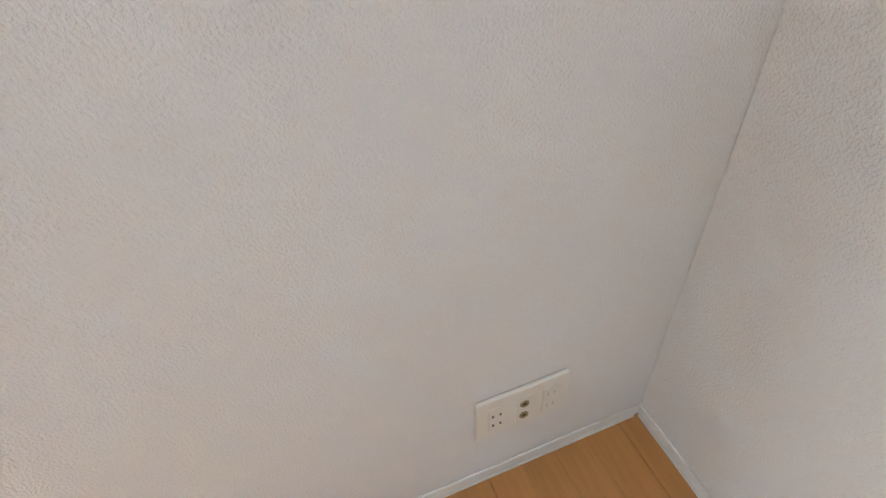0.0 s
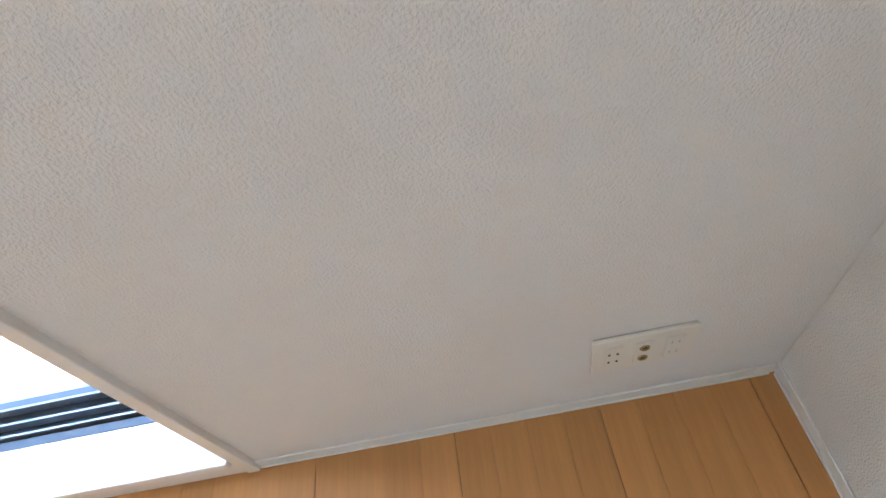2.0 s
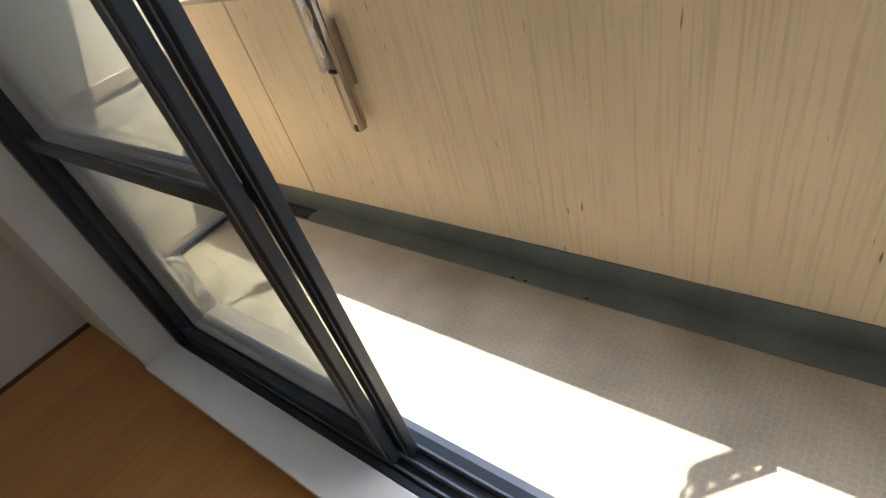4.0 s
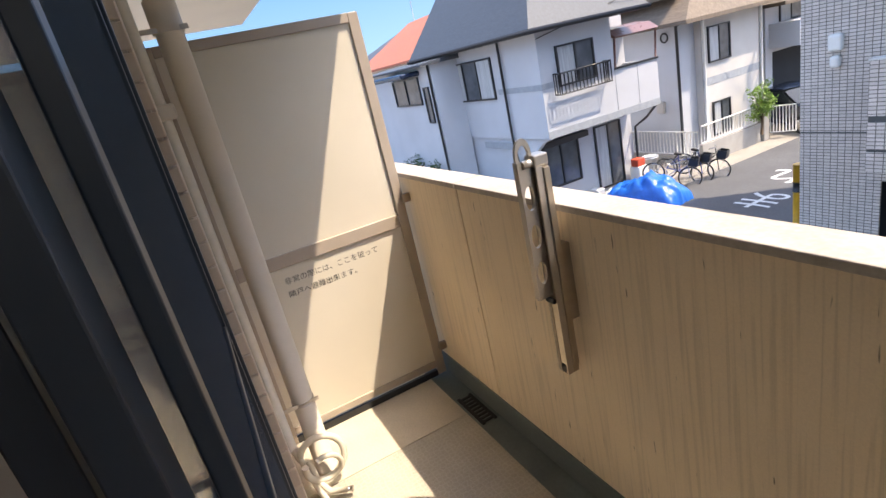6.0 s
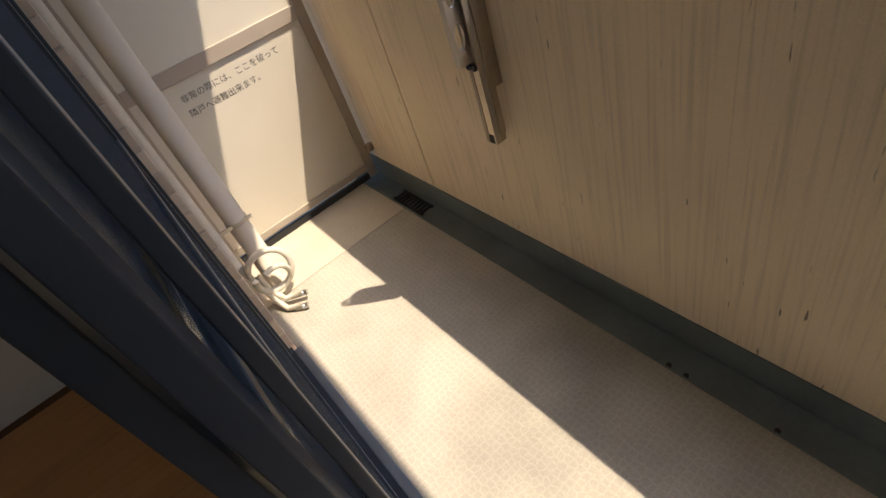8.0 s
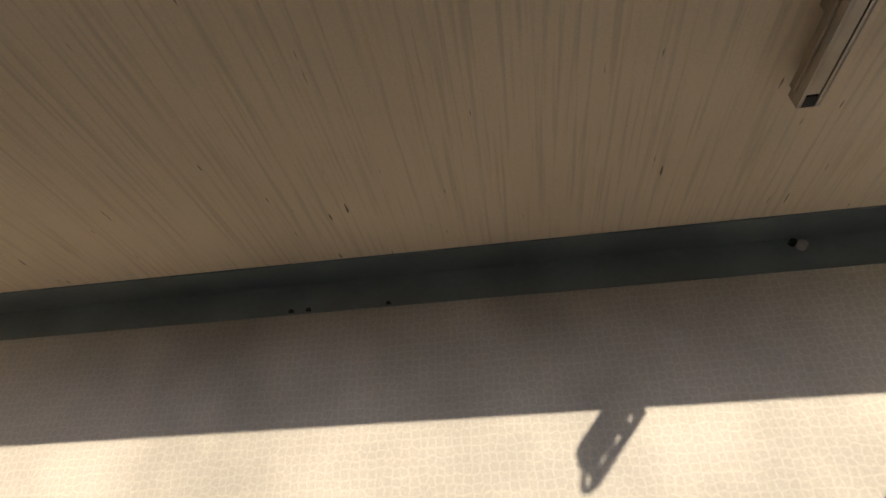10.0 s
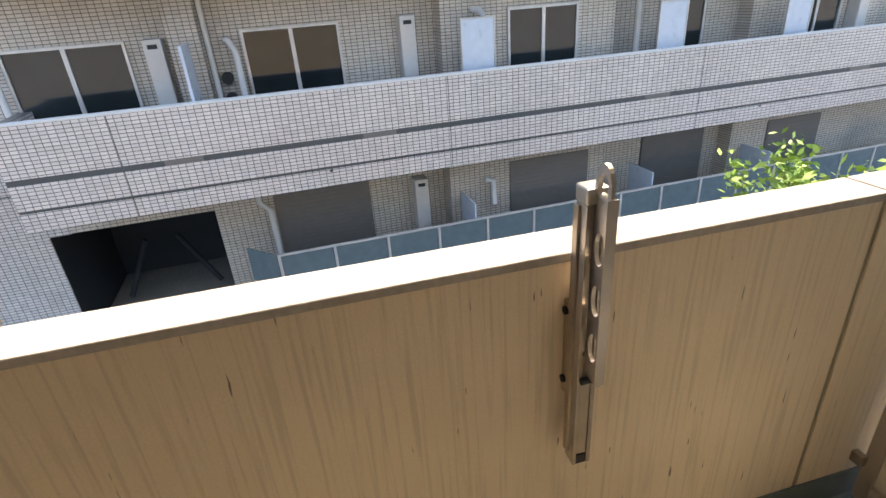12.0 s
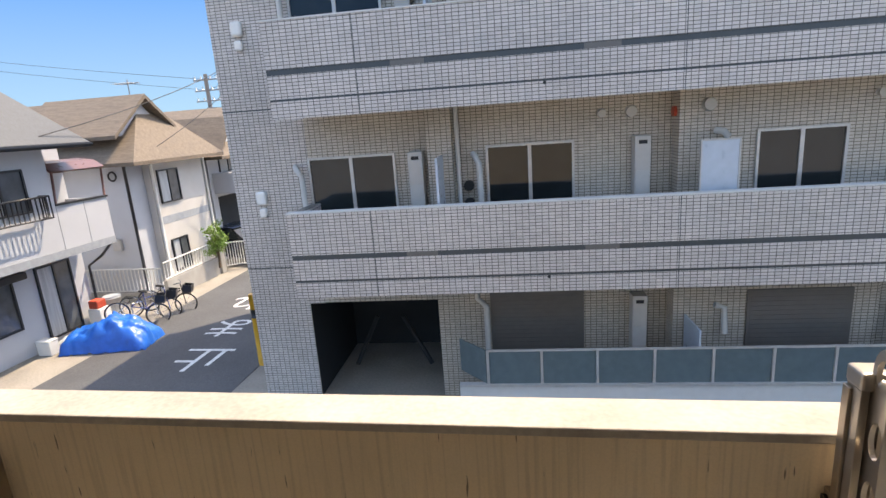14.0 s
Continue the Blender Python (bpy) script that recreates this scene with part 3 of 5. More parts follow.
partition(-2.86, 1, True)
partition(1.195, -1, False)


def bracket(x, label):
    """Laundry pole bracket: channel post on a wall plate and a folded-up arm with oval eyes."""
    b = thing("laundry_bracket", label, "laundry bracket", "laundry brackets on the parapet")
    part("wall_plate", rbox(x - 0.02, x + 0.02, 1.098, YP, 0.56, 0.80, 0.003), "bronze", b)
    for z in (0.60, 0.78):
        part("bolt", tube([(x - 0.027, 1.118, z), (x - 0.018, 1.118, z)], 0.009, 8), "dark", b)
    u = [(-0.02, 1.098), (-0.02, 1.058), (-0.013, 1.058), (-0.013, 1.072), (0.013, 1.072), (0.013, 1.058), (0.02, 1.058), (0.02, 1.098)]
    part("channel", prism([(x + a, c) for a, c in u], "z", 0.39, 1.04), "bronze", b, "bronze anodised channel post")
    for a in (-1, 1):
        part("flange", rbox(x + a * 0.024 - 0.0035, x + a * 0.024 + 0.0035, 1.078, 1.0975, 0.415, 1.03, 0.0015), "bronze", b)
        part("edge_lip", rbox(x + a * 0.0205 - 0.001, x + a * 0.0205 + 0.001, 1.056, 1.0775, 0.392, 1.035, 0.0006), "steel", b, "bright worn edge")
    part("end_plug", rbox(x - 0.0125, x + 0.0125, 1.060, 1.0715, 0.388, 0.415, 0.001), "dark", b)
    part("stop_pin", tube([(x + 0.006, 1.062, 1.048), (x + 0.006, 1.026, 1.048)], 0.011, 14), "steel", b)
    part("cap", rbox(x - 0.023, x + 0.023, 1.054, 1.101, 1.035, 1.068, 0.005), "steel", b)
    part("inner_slide", boxes((x - 0.011, x + 0.011, 1.060, 1.071, 0.42, 0.70)), "bronze", b)
    # arm in the y-z plane with four eyes
    zs0, zs1, yc, hw, th = 0.655, 1.118, 1.036, 0.026, 0.009
    bm = bmesh.new()
    eyes = [0.735, 0.845, 0.955, 1.073]
    for k, (zc) in enumerate(eyes):
        za = zs0 if k == 0 else (eyes[k - 1] + zc) / 2
        zb = zs1 if k == 3 else (eyes[k + 1] + zc) / 2
        ha, hb, n = (0.016, 0.034, 24) if k < 3 else (0.017, 0.026, 24)
        inner, outr = [], []
        for i in range(n):
            t = i * math.tau / n
            c, s = math.cos(t), math.sin(t)
            inner.append((yc + ha * c, zc + hb * s))
            if k == 3 and s > 0:
                outr.append((yc + hw * c, zc + (zs1 - zc) * s))
            else:
                q = max(abs(c), abs(s))
                outr.append((yc + hw * c / q, zc + ((zb - zc) if s > 0 else (zc - za)) * s / q))
        rows = [[bm.verts.new((x + dx, *p)) for p in ps] for dx, ps in ((-th / 2, inner), (-th / 2, outr), (th / 2, outr), (th / 2, inner))]
        for i in range(n):
            j = (i + 1) % n
            for r in range(4):
                q, s2 = rows[r], rows[(r + 1) % 4]
                bm.faces.new((q[i], q[j], s2[j], s2[i]))
    bmesh.ops.recalc_face_normals(bm, faces=bm.faces[:])
    part("arm", bm, "steel", b, "pale aluminium arm with oval eyes")
    part("arm_rim", boxes((x - 0.011, x + 0.011, yc - hw - 0.002, yc - hw + 0.0015, 0.66, 1.06)), "steel", b)
    part("hinge_screw", tube([(x - 0.016, 1.052, 0.64), (x + 0.016, 1.052, 0.64)], 0.008, 8), "dark", b)


bracket(-1.72, "bronze aluminium laundry bracket on the cream parapet, arm folded up")
bracket(0.162, "bronze aluminium laundry bracket on the cream parapet, arm folded up")

# drain pipe, cable pipe and hose coil
pipe = thing("drain_pipe", "beige vertical drain pipe with a metal strap", "drain pipe")
PX, PY = -2.60, 0.366
part("pipe", tube([(PX, PY, ZB - 0.05), (PX, PY, SOF)], 0.044, 20), "pvc", pipe)
part("socket", tube([(PX, PY, 1.62), (PX, PY, 1.72)], 0.05, 20), "pvc", pipe)
for z in (0.18, 1.63):
    part("strap", tube([(PX, PY, z - 0.009), (PX, PY, z + 0.009)], 0.047, 20), "steel", pipe, "galvanised strap")
    part("strap_ear", rbox(PX + 0.03, PX + 0.036, 0.237, PY + 0.06, z - 0.008, z + 0.008, 0.001), "steel", pipe)
thin = thing("conduit", "thin beige conduit taped along the tiled wall", "conduit")
part("tube", tube([(-2.55, 0.259, 0.02), (-2.555, 0.259, 0.5), (-2.55, 0.259, 1.3), (-2.55, 0.259, SOF)], 0.021, 12), "hose", thin)
part("joint", rbox(-2.58, -2.52, 0.237, 0.30, 1.36, 1.41, 0.008), "pvc", thin)
hose = thing("pipe_coil", "coiled taped air-conditioner pipes with capped ends", "pipe coil")


def coil(cy, cz, ry, rz, x0, x1, a0, a1, n=26):
    return [(x0 + (x1 - x0) * i / n, cy + ry * math.cos(a0 + (a1 - a0) * i / n), cz + rz * math.sin(a0 + (a1 - a0) * i / n)) for i in range(n + 1)]


part("loop", tube([(-2.55, 0.259, 0.04)] + coil(0.36, -0.03, 0.085, 0.085, -2.52, -2.43, math.pi, -1.1 * math.pi), 0.014, 10), "hose", hose)
part("loop", tube([(-2.54, 0.275, 0.02)] + coil(0.345, -0.05, 0.07, 0.07, -2.48, -2.40, 1.1 * math.pi, 2.6 * math.pi), 0.011, 10), "hose", hose)
part("tail", tube([(-2.50, 0.30, -0.03), (-2.45, 0.31, -0.11), (-2.40, 0.34, -0.14), (-2.36, 0.40, -0.135)], 0.012, 10), "hose", hose)
part("tail", tube([(-2.50, 0.28, -0.05), (-2.42, 0.30, -0.13), (-2.36, 0.32, -0.155), (-2.31, 0.37, -0.153)], 0.012, 10), "hose", hose)
part("end_cap", tube([(-2.36, 0.40, -0.135), (-2.35, 0.418, -0.135)], 0.012, 10), "chrome", hose)
part("end_cap", tube([(-2.31, 0.37, -0.153), (-2.30, 0.388, -0.153)], 0.012, 10), "chrome", hose)

for x, y in ((0.381, 1.095),):
    k = thing("gutter_bolt", "small round bolt head in the gutter", "bolt")
    part("head", tube([(x, y, ZB - 0.014), (x, y, ZB + 0.004), (x, y, ZB + 0.010)], [0.014, 0.014, 0.008], 12), "concrete", k)
    part("washer", tube([(x - 0.02, y + 0.012, ZB - 0.013), (x - 0.02, y + 0.012, ZB + 0.002)], 0.010, 10), "dark", k)
for x, y in ((-1.105, 1.029), (-1.05, 1.029), (-0.8, 1.028), (1.0, 1.12)):
    k = thing("fixing_screw", "small dark screw in the gutter edge", "screw")
    part("head", tube([(x, y, ZB - 0.02), (x, y, ZB - 0.006)], 0.008, 8), "dark", k)

# air conditioner
ac = thing("air_conditioner", "white outdoor air-conditioner unit standing on the balcony", "air conditioner")
AX0, AX1, AY0, AY1, AZ0, AZ1 = 0.49, 1.165, 0.40, 0.67, -0.115, 0.405
part("casing", rbox(AX0, AX1, AY0, AY1, AZ0, AZ1 - 0.032, 0.008), "white_metal", ac)
part("lid", rbox(AX0 - 0.006, AX1 + 0.006, AY0 - 0.006, AY1 + 0.006, AZ1 - 0.03, AZ1, 0.008), "white_metal", ac)
part("side_seam", boxes((AX0 - 0.0012, AX0, AY1 - 0.075, AY1 - 0.072, AZ0 + 0.02, AZ1 - 0.035)), "dark", ac)
part("valve_cover", rbox(AX0 - 0.045, AX0 - 0.0005, AY0 + 0.03, AY0 + 0.16, AZ0 + 0.07, AZ0 + 0.36, 0.012), "white_metal", ac, "white valve cover")
part("grip", rbox(AX0 - 0.002, AX0 + 0.001, AY0 + 0.05, AY0 + 0.13, AZ1 - 0.11, AZ1 - 0.07, 0.0008), "heater", ac)
for i in range(12):
    part("grille_bar", boxes((AX0 + 0.06, AX0 + 0.50, AY1 + 0.0005, AY1 + 0.007, AZ0 + 0.05 + i * 0.036, AZ0 + 0.056 + i * 0.036)), "white_metal", ac)
for x in (AX0 + 0.02, AX1 - 0.10):
    part("foot", rbox(x - 0.04, x + 0.05, AY0 - 0.02, AY1 + 0.03, ZB + 0.0005, AZ0, 0.006), "white_metal", ac)
for z in (AZ0 + 0.05, AZ1 - 0.06):
    part("screw", tube([(AX0 - 0.003, AY1 - 0.04, z), (AX0 + 0.001, AY1 - 0.04, z)], 0.006, 8), "steel", ac)

# socket plate
so = thing("socket_plate", "ivory three-gang wall plate with phone, aerial and power outlets", "wall outlet")
SX0, SX1, SZ0, SZ1 = 0.70, 0.876, 0.168, 0.285
part("plate", rbox(SX0, SX1, -0.009, -0.0005, SZ0, SZ1, 0.003), "plastic", so)
part("shadow_gap", boxes((SX0 + 0.003, SX1 - 0.003, -0.0005, 0.0, SZ1 - 0.002, SZ1 + 0.0004)), "heater", so)
for k in range(3):
    cx = SX0 + 0.036 + k * 0.052
    ins = part("insert", rbox(cx - 0.0155, cx + 0.0155, -0.0115, -0.0088, SZ0 + 0.022, SZ1 - 0.022, 0.001), "plastic", so)
    if k == 0:
        for dx in (-0.007, 0.007):
            for dz in (-0.014, 0.014):
                part("hole", boxes((cx + dx - 0.0018, cx + dx + 0.0018, -0.0122, -0.0114, 0.2265 + dz - 0.003, 0.2265 + dz + 0.003)), "dark", ins)
    elif k == 1:
        for dz in (-0.018, 0.018):
            part("aerial_ring", ring(0.007, 0.0022, 16, 5, (cx, -0.0125, 0.2265 + dz)), "brass", ins)
            part("aerial_core", tube([(cx, -0.0116, 0.2265 + dz), (cx, -0.0122, 0.2265 + dz)], 0.0065, 12), "dark", ins)
    else:
        for dz in (-0.018, 0.018):
            for dx in (-0.006, 0.006):
                part("slot", boxes((cx + dx - 0.001, cx + dx + 0.001, -0.012, -0.0114, 0.2265 + dz - 0.004, 0.2265 + dz + 0.004)), "heater", ins)

# ---- street ----
m = bpy.data.materials.new("clear_sky")
m.use_nodes = True
nt = m.node_tree
nt.nodes.remove(nt.nodes["Principled BSDF"])
em, tc, sp, rg, mx = (nt.nodes.new(k) for k in ("ShaderNodeEmission", "ShaderNodeTexCoord", "ShaderNodeSeparateXYZ", "ShaderNodeMapRange", "ShaderNodeMix"))
mx.data_type = "RGBA"
nt.links.new(tc.outputs["Object"], sp.inputs[0])
nt.links.new(sp.outputs["Z"], rg.inputs["Value"])
rg.inputs["From Min"].default_value, rg.inputs["From Max"].default_value = 0.0, 170.0
nt.links.new(rg.outputs[0], mx.inputs["Factor"])
mx.inputs["A"].default_value, mx.inputs["B"].default_value = (0.10, 0.18, 0.26, 1), (0.018, 0.085, 0.27, 1)
nt.links.new(mx.outputs["Result"], em.inputs["Color"])
nt.links.new(em.outputs[0], nt.nodes["Material Output"].inputs["Surface"])
M["clear_sky"] = m
bm = bmesh.new()
lo = [bm.verts.new((600 * math.cos(i * math.tau / 64), 600 * math.sin(i * math.tau / 64), -6)) for i in range(64)]
hi = [bm.verts.new((600 * math.cos(i * math.tau / 64), 600 * math.sin(i * math.tau / 64), 175)) for i in range(64)]
for i in range(64):
    bm.faces.new((lo[i], hi[i], hi[(i + 1) % 64], lo[(i + 1) % 64]))
struct("backdrop", bm, "clear_sky", "clear blue sky low over the horizon", "sky")

G = -3.6
struct("ground", boxes((-640, 640, -640, 640, G - 0.5, G)), "ground", "pale concrete ground", "ground")
struct("road", boxes((-11.4, -6.6, 2.0, 60, G, G + 0.01)), "asphalt", "dark asphalt side street", "road")
struct("road_cross", boxes((-60, 40, 1.9, 7.2, G, G + 0.008)), "asphalt", "dark asphalt lane below the balcony", "road")
mark = thing("road_marking", "white painted stop letters on the asphalt", "road marking")
mark["kind"] = "structure"
for ch, x, y in (("止", -8.35, 10.5), ("ま", -8.75, 12.45), ("れ", -9.25, 14.5)):
    m = Matrix.Translation((x + 0.75, y + 0.75, G + 0.013)) @ Euler((0, 0, math.pi)).to_matrix().to_4x4()
    words("letter", ch, 1.4, "paint", m, mark, thick=0.001)
part("stop_line", boxes((-10.8, -7.4, 8.6, 9.0, G + 0.0102, G + 0.014)), "paint", mark)

# ---- apartment block across the lane, in its own axes ----
OPP = Matrix.Translation((-4.23, 7.95, 0)) @ Euler((0, 0, radians(2.08))).to_matrix().to_4x4()
opp = thing("apartment_building", "grey tiled apartment building with long tiled balconies and dark bands", "apartment building")
opp.matrix_world = OPP
FL, BW, LEN = 2.87, 1.2, 22.0
bm = boxes((-1.42, -0.3, BW, 9.0, G, -1.65), (-1.42, LEN, BW, 9.0, -1.65, 7.5), (2.16, 2.75, BW, 9.0, G, -1.65), (2.75, LEN, BW, 9.0, G, -1.65))
part("wall", bm, "btile", opp, "beige-grey small tiles")
part("end_wall_face", boxes((-1.43, 0.02, BW - 0.012, BW - 0.0005, -1.66, 7.45), (-1.43, -0.3, BW - 0.012, BW - 0.0005, G, -1.661)), "otile", opp, "grey small tiles")
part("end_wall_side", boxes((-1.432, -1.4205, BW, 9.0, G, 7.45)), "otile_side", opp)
for z in (-0.94, 1.93, 4.8):
    part("joint_line", boxes((-1.435, 0.0, BW - 0.0135, BW - 0.012, z, z + 0.02)), "oband", opp)
# garage recess: its shade is painted on back, soffit, sides and braces
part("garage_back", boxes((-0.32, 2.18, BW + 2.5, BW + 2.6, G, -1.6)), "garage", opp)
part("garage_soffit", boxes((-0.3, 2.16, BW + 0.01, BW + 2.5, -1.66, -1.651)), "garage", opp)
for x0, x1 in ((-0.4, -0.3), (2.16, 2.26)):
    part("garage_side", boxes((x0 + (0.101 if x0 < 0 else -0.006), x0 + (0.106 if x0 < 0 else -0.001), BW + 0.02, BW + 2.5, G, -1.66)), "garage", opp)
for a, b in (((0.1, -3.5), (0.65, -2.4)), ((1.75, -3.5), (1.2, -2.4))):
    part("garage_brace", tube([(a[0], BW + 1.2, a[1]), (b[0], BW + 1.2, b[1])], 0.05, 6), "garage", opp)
for k in range(3):
    z0 = -1.15 + FL * k
    bal = part("balcony", boxes((0.0, LEN, 0.0, 0.16, z0 + 0.725, z0 + 1.40)), "otile", opp, "balcony front of grey tiles")
    part("middle_course", boxes((0.0, LEN, 0.0, 0.16, z0 + 0.296, z0 + 0.64)), "otile", bal)
    part("lower_course", boxes((0.0, LEN, 0.0, 0.16, z0, z0 + 0.262)), "otile", bal)
    part("dark_band", boxes((0.004, LEN, 0.012, 0.15, z0 + 0.641, z0 + 0.724), (0.004, LEN, 0.012, 0.15, z0 + 0.263, z0 + 0.295)), "oband", bal)
    for x in (1.9, 4.65, 9.5, 14.0):
        part("band_plate", boxes((x, x + 0.5, 0.004, 0.011, z0 + 0.643, z0 + 0.722)), "shutter", bal)
    part("coping", boxes((-0.01, LEN, -0.012, 0.175, z0 + 1.401, z0 + 1.425)), "osoffit", bal)
    part("slab", boxes((0.0, LEN, 0.161, BW - 0.0005, z0 + 0.1, z0 + 0.3)), "osoffit", bal)
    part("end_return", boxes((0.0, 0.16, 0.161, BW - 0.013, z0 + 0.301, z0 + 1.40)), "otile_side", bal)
    for x in (1.38, 6.0, 10.6):
        part("panel_joint", boxes((x, x + 0.012, -0.0012, -0.0002, z0, z0 + 1.4)), "oband", bal)
    for x in (4.1, 12.0):
        part("weep_hole", tube([(x, -0.004, z0 + 0.24), (x, 0.0, z0 + 0.24)], 0.025, 8), "dark", bal)


def owin(x0, x1, z0, z1, y, drape=True):
    w = part("window", boxes((x0, x1, y - 0.05, y - 0.001, z1 - 0.04, z1), (x0, x1, y - 0.05, y - 0.001, z0, z0 + 0.05), (x0, x0 + 0.04, y - 0.05, y - 0.001, z0 + 0.05, z1 - 0.04),
                         (x1 - 0.04, x1, y - 0.05, y - 0.001, z0 + 0.05, z1 - 0.04), ((x0 + x1) / 2 - 0.03, (x0 + x1) / 2 + 0.03, y - 0.045, y - 0.001, z0 + 0.05, z1 - 0.04)), "oalu", opp, "silver sliding window")
    xm = (x0 + x1) / 2
    for a, b, m in ((x0 + 0.04, xm - 0.03, "opane"), (xm + 0.03, x1 - 0.04, "opane")):
        part("pane", boxes((a, b, y - 0.02, y - 0.012, z0 + 0.05, z1 - 0.04)), m, w, "dark reflecting pane")
    return w


def oheater(x, z1, y):
    h = part("water_heater", rbox(x, x + 0.25, y - 0.26, y - 0.001, z1 - 1.9, z1, 0.012), "heater", opp, "tall beige water-heater cabinet")
    part("outlet", boxes((x + 0.06, x + 0.19, y - 0.268, y - 0.2601, z1 - 0.13, z1 - 0.07)), "dark", h)
    part("cover", boxes((x + 0.02, x + 0.23, y - 0.266, y - 0.2601, z1 - 0.9, z1 - 0.55)), "opipe", h)


def opipe(pts, r=0.035):
    part("downpipe", tube(pts, r, 10), "opipe", opp)


for k in range(0, 3):
    dz = FL * k
    zt, zf = 1.08 + dz, -0.88 + dz
    owin(0.02, 1.60, zf, zt - 0.02, BW - 0.012)
    owin(3.17, 4.64, zf, zt, BW)
    oheater(1.86, 1.06 + dz, BW)
    oheater(5.56, 1.09 + dz, BW)
    part("pier", boxes((2.2, 2.62, BW - 0.25, BW - 0.0005, zf, 1.77 + dz)), "btile", opp)
    opipe([(2.72, BW - 0.28, 1.76 + dz), (2.72, BW - 0.28, zf)])
    opipe([(2.95, BW - 0.02, 0.95 + dz), (3.0, BW - 0.2, 0.93 + dz), (3.06, BW - 0.2, 0.8 + dz), (3.06, BW - 0.2, zf)], 0.05)
    opipe([(-0.22, BW - 0.02, 0.92 + dz), (-0.15, BW - 0.2, 0.9 + dz), (-0.06, BW - 0.2, 0.75 + dz), (-0.05, BW - 0.2, zf)], 0.05)
    for z in (0.42, 0.12):
        part("vent_cap", tube([(2.86, BW - 0.1, z + dz), (2.86, BW - 0.001, z + dz)], 0.09, 14), "dark", opp)
    part("partition_panel", rbox(2.42, 2.46, 0.2, BW - 0.26, zf + 0.1, 0.98 + dz, 0.005), "frost", opp, "frosted balcony partition")
    for x, r in ((5.08, 0.075), (5.54, 0.1)):
        v = part("vent_cap", tube([(x, BW - 0.09, 1.47 + dz), (x, BW - 0.03, 1.48 + dz), (x, BW - 0.001, 1.48 + dz)], [r * 0.85, r, r], 16), "opipe", opp)
    # forward block
    YF = BW - 0.35
    part("wall_block", boxes((6.2, 9.35, YF, BW - 0.0005, zf, 1.77 + dz)), "btile", opp)
    owin(7.33, 8.62, zf, 1.08 + dz, YF)
    part("vent_cap", tube([(6.62, YF - 0.09, 1.5 + dz), (6.62, YF - 0.03, 1.5 + dz), (6.62, YF - 0.001, 1.5 + dz)], [0.09, 0.11, 0.11], 16), "opipe", opp)
    part("vent_cap", tube([(9.0, YF - 0.09, 1.5 + dz), (9.0, YF - 0.001, 1.5 + dz)], 0.06, 12), "opipe", opp)
    part("alarm_bell", tube([(6.19, BW - 0.18, 1.43 + dz), (6.14, BW - 0.18, 1.43 + dz)], 0.08, 14), "redplastic", opp, "red alarm bell")
    for x in (6.38, 9.9, 12.6):
        p = part("partition_panel", rbox(x, x + 0.52, YF - 0.5, YF - 0.47, zf + 0.1, 0.98 + dz, 0.005), "frost", opp, "frosted balcony partition")
        part("panel_frame", boxes((x - 0.02, x, YF - 0.51, YF - 0.46, zf + 0.08, 1.0 + dz), (x + 0.52, x + 0.54, YF - 0.51, YF - 0.46, zf + 0.08, 1.0 + dz), (x, x + 0.52, YF - 0.51, YF - 0.46, 0.981 + dz, 1.0 + dz)), "oalu", p)
        opipe([(x + 0.35, YF - 0.02, 1.1 + dz), (x + 0.42, YF - 0.14, 1.09 + dz), (x + 0.5, YF - 0.14, 1.0 + dz)], 0.05)
    opipe([(9.75, YF - 0.1, 1.76 + dz), (9.75, YF - 0.1, zf)], 0.05)
    opipe([(9.8, YF - 0.1, 1.55 + dz), (10.2, YF - 0.1, 1.6 + dz), (10.45, YF - 0.1, 1.66 + dz)], 0.04)
    owin(10.5, 11.5, zf, 1.12 + dz, BW)
    part("wall_block", boxes((12.3, 15.5, YF, BW - 0.0005, zf, 1.77 + dz)), "btile", opp)
    owin(13.2, 14.4, zf, 1.12 + dz, YF)
    oheater(14.6, 1.09 + dz, YF)
# ground floor
for x0, x1, y in ((3.12, 4.78, BW), (7.36, 8.96, BW - 0.35), (10.4, 11.9, BW), (13.2, 14.6, BW - 0.35)):
    s = part("shutter", boxes((x0, x1, y - 0.03, y - 0.001, -3.5, -1.5)), "shutter", opp, "closed brown-grey shutter")
    for i in range(24):
        part("slat", boxes((x0 + 0.04, x1 - 0.04, y - 0.036, y - 0.0301, -3.45 + i * 0.08, -3.38 + i * 0.08)), "shutter", s)
part("wall_block", boxes((6.2, 9.35, BW - 0.35, BW - 0.0005, G, -1.16)), "btile", opp)
part("wall_block", boxes((12.3, 15.5, BW - 0.35, BW - 0.0005, G, -1.16)), "btile", opp)
oheater(5.56, -1.6, BW)
for x in (6.38, 9.9, 12.6):
    part("partition_panel", rbox(x, x + 0.03, 0.1, BW - 0.36, -3.4, -1.9, 0.005), "frost", opp, "frosted partition")
opipe([(2.9, BW - 0.15, -1.2), (2.9, BW - 0.15, -1.6), (3.05, BW - 0.15, -1.75), (3.06, BW - 0.15, -3.4)], 0.05)
opipe([(6.8, BW - 0.5, -1.7), (6.95, BW - 0.5, -1.75), (6.98, BW - 0.5, -2.2)], 0.05)
part("fence_wall", boxes((2.6, LEN, 0.02, 0.16, G, -2.78)), "osoffit", opp)
part("fence_cap", boxes((2.6, LEN, -0.005, 0.10, -2.779, -2.74)), "oalu", opp)
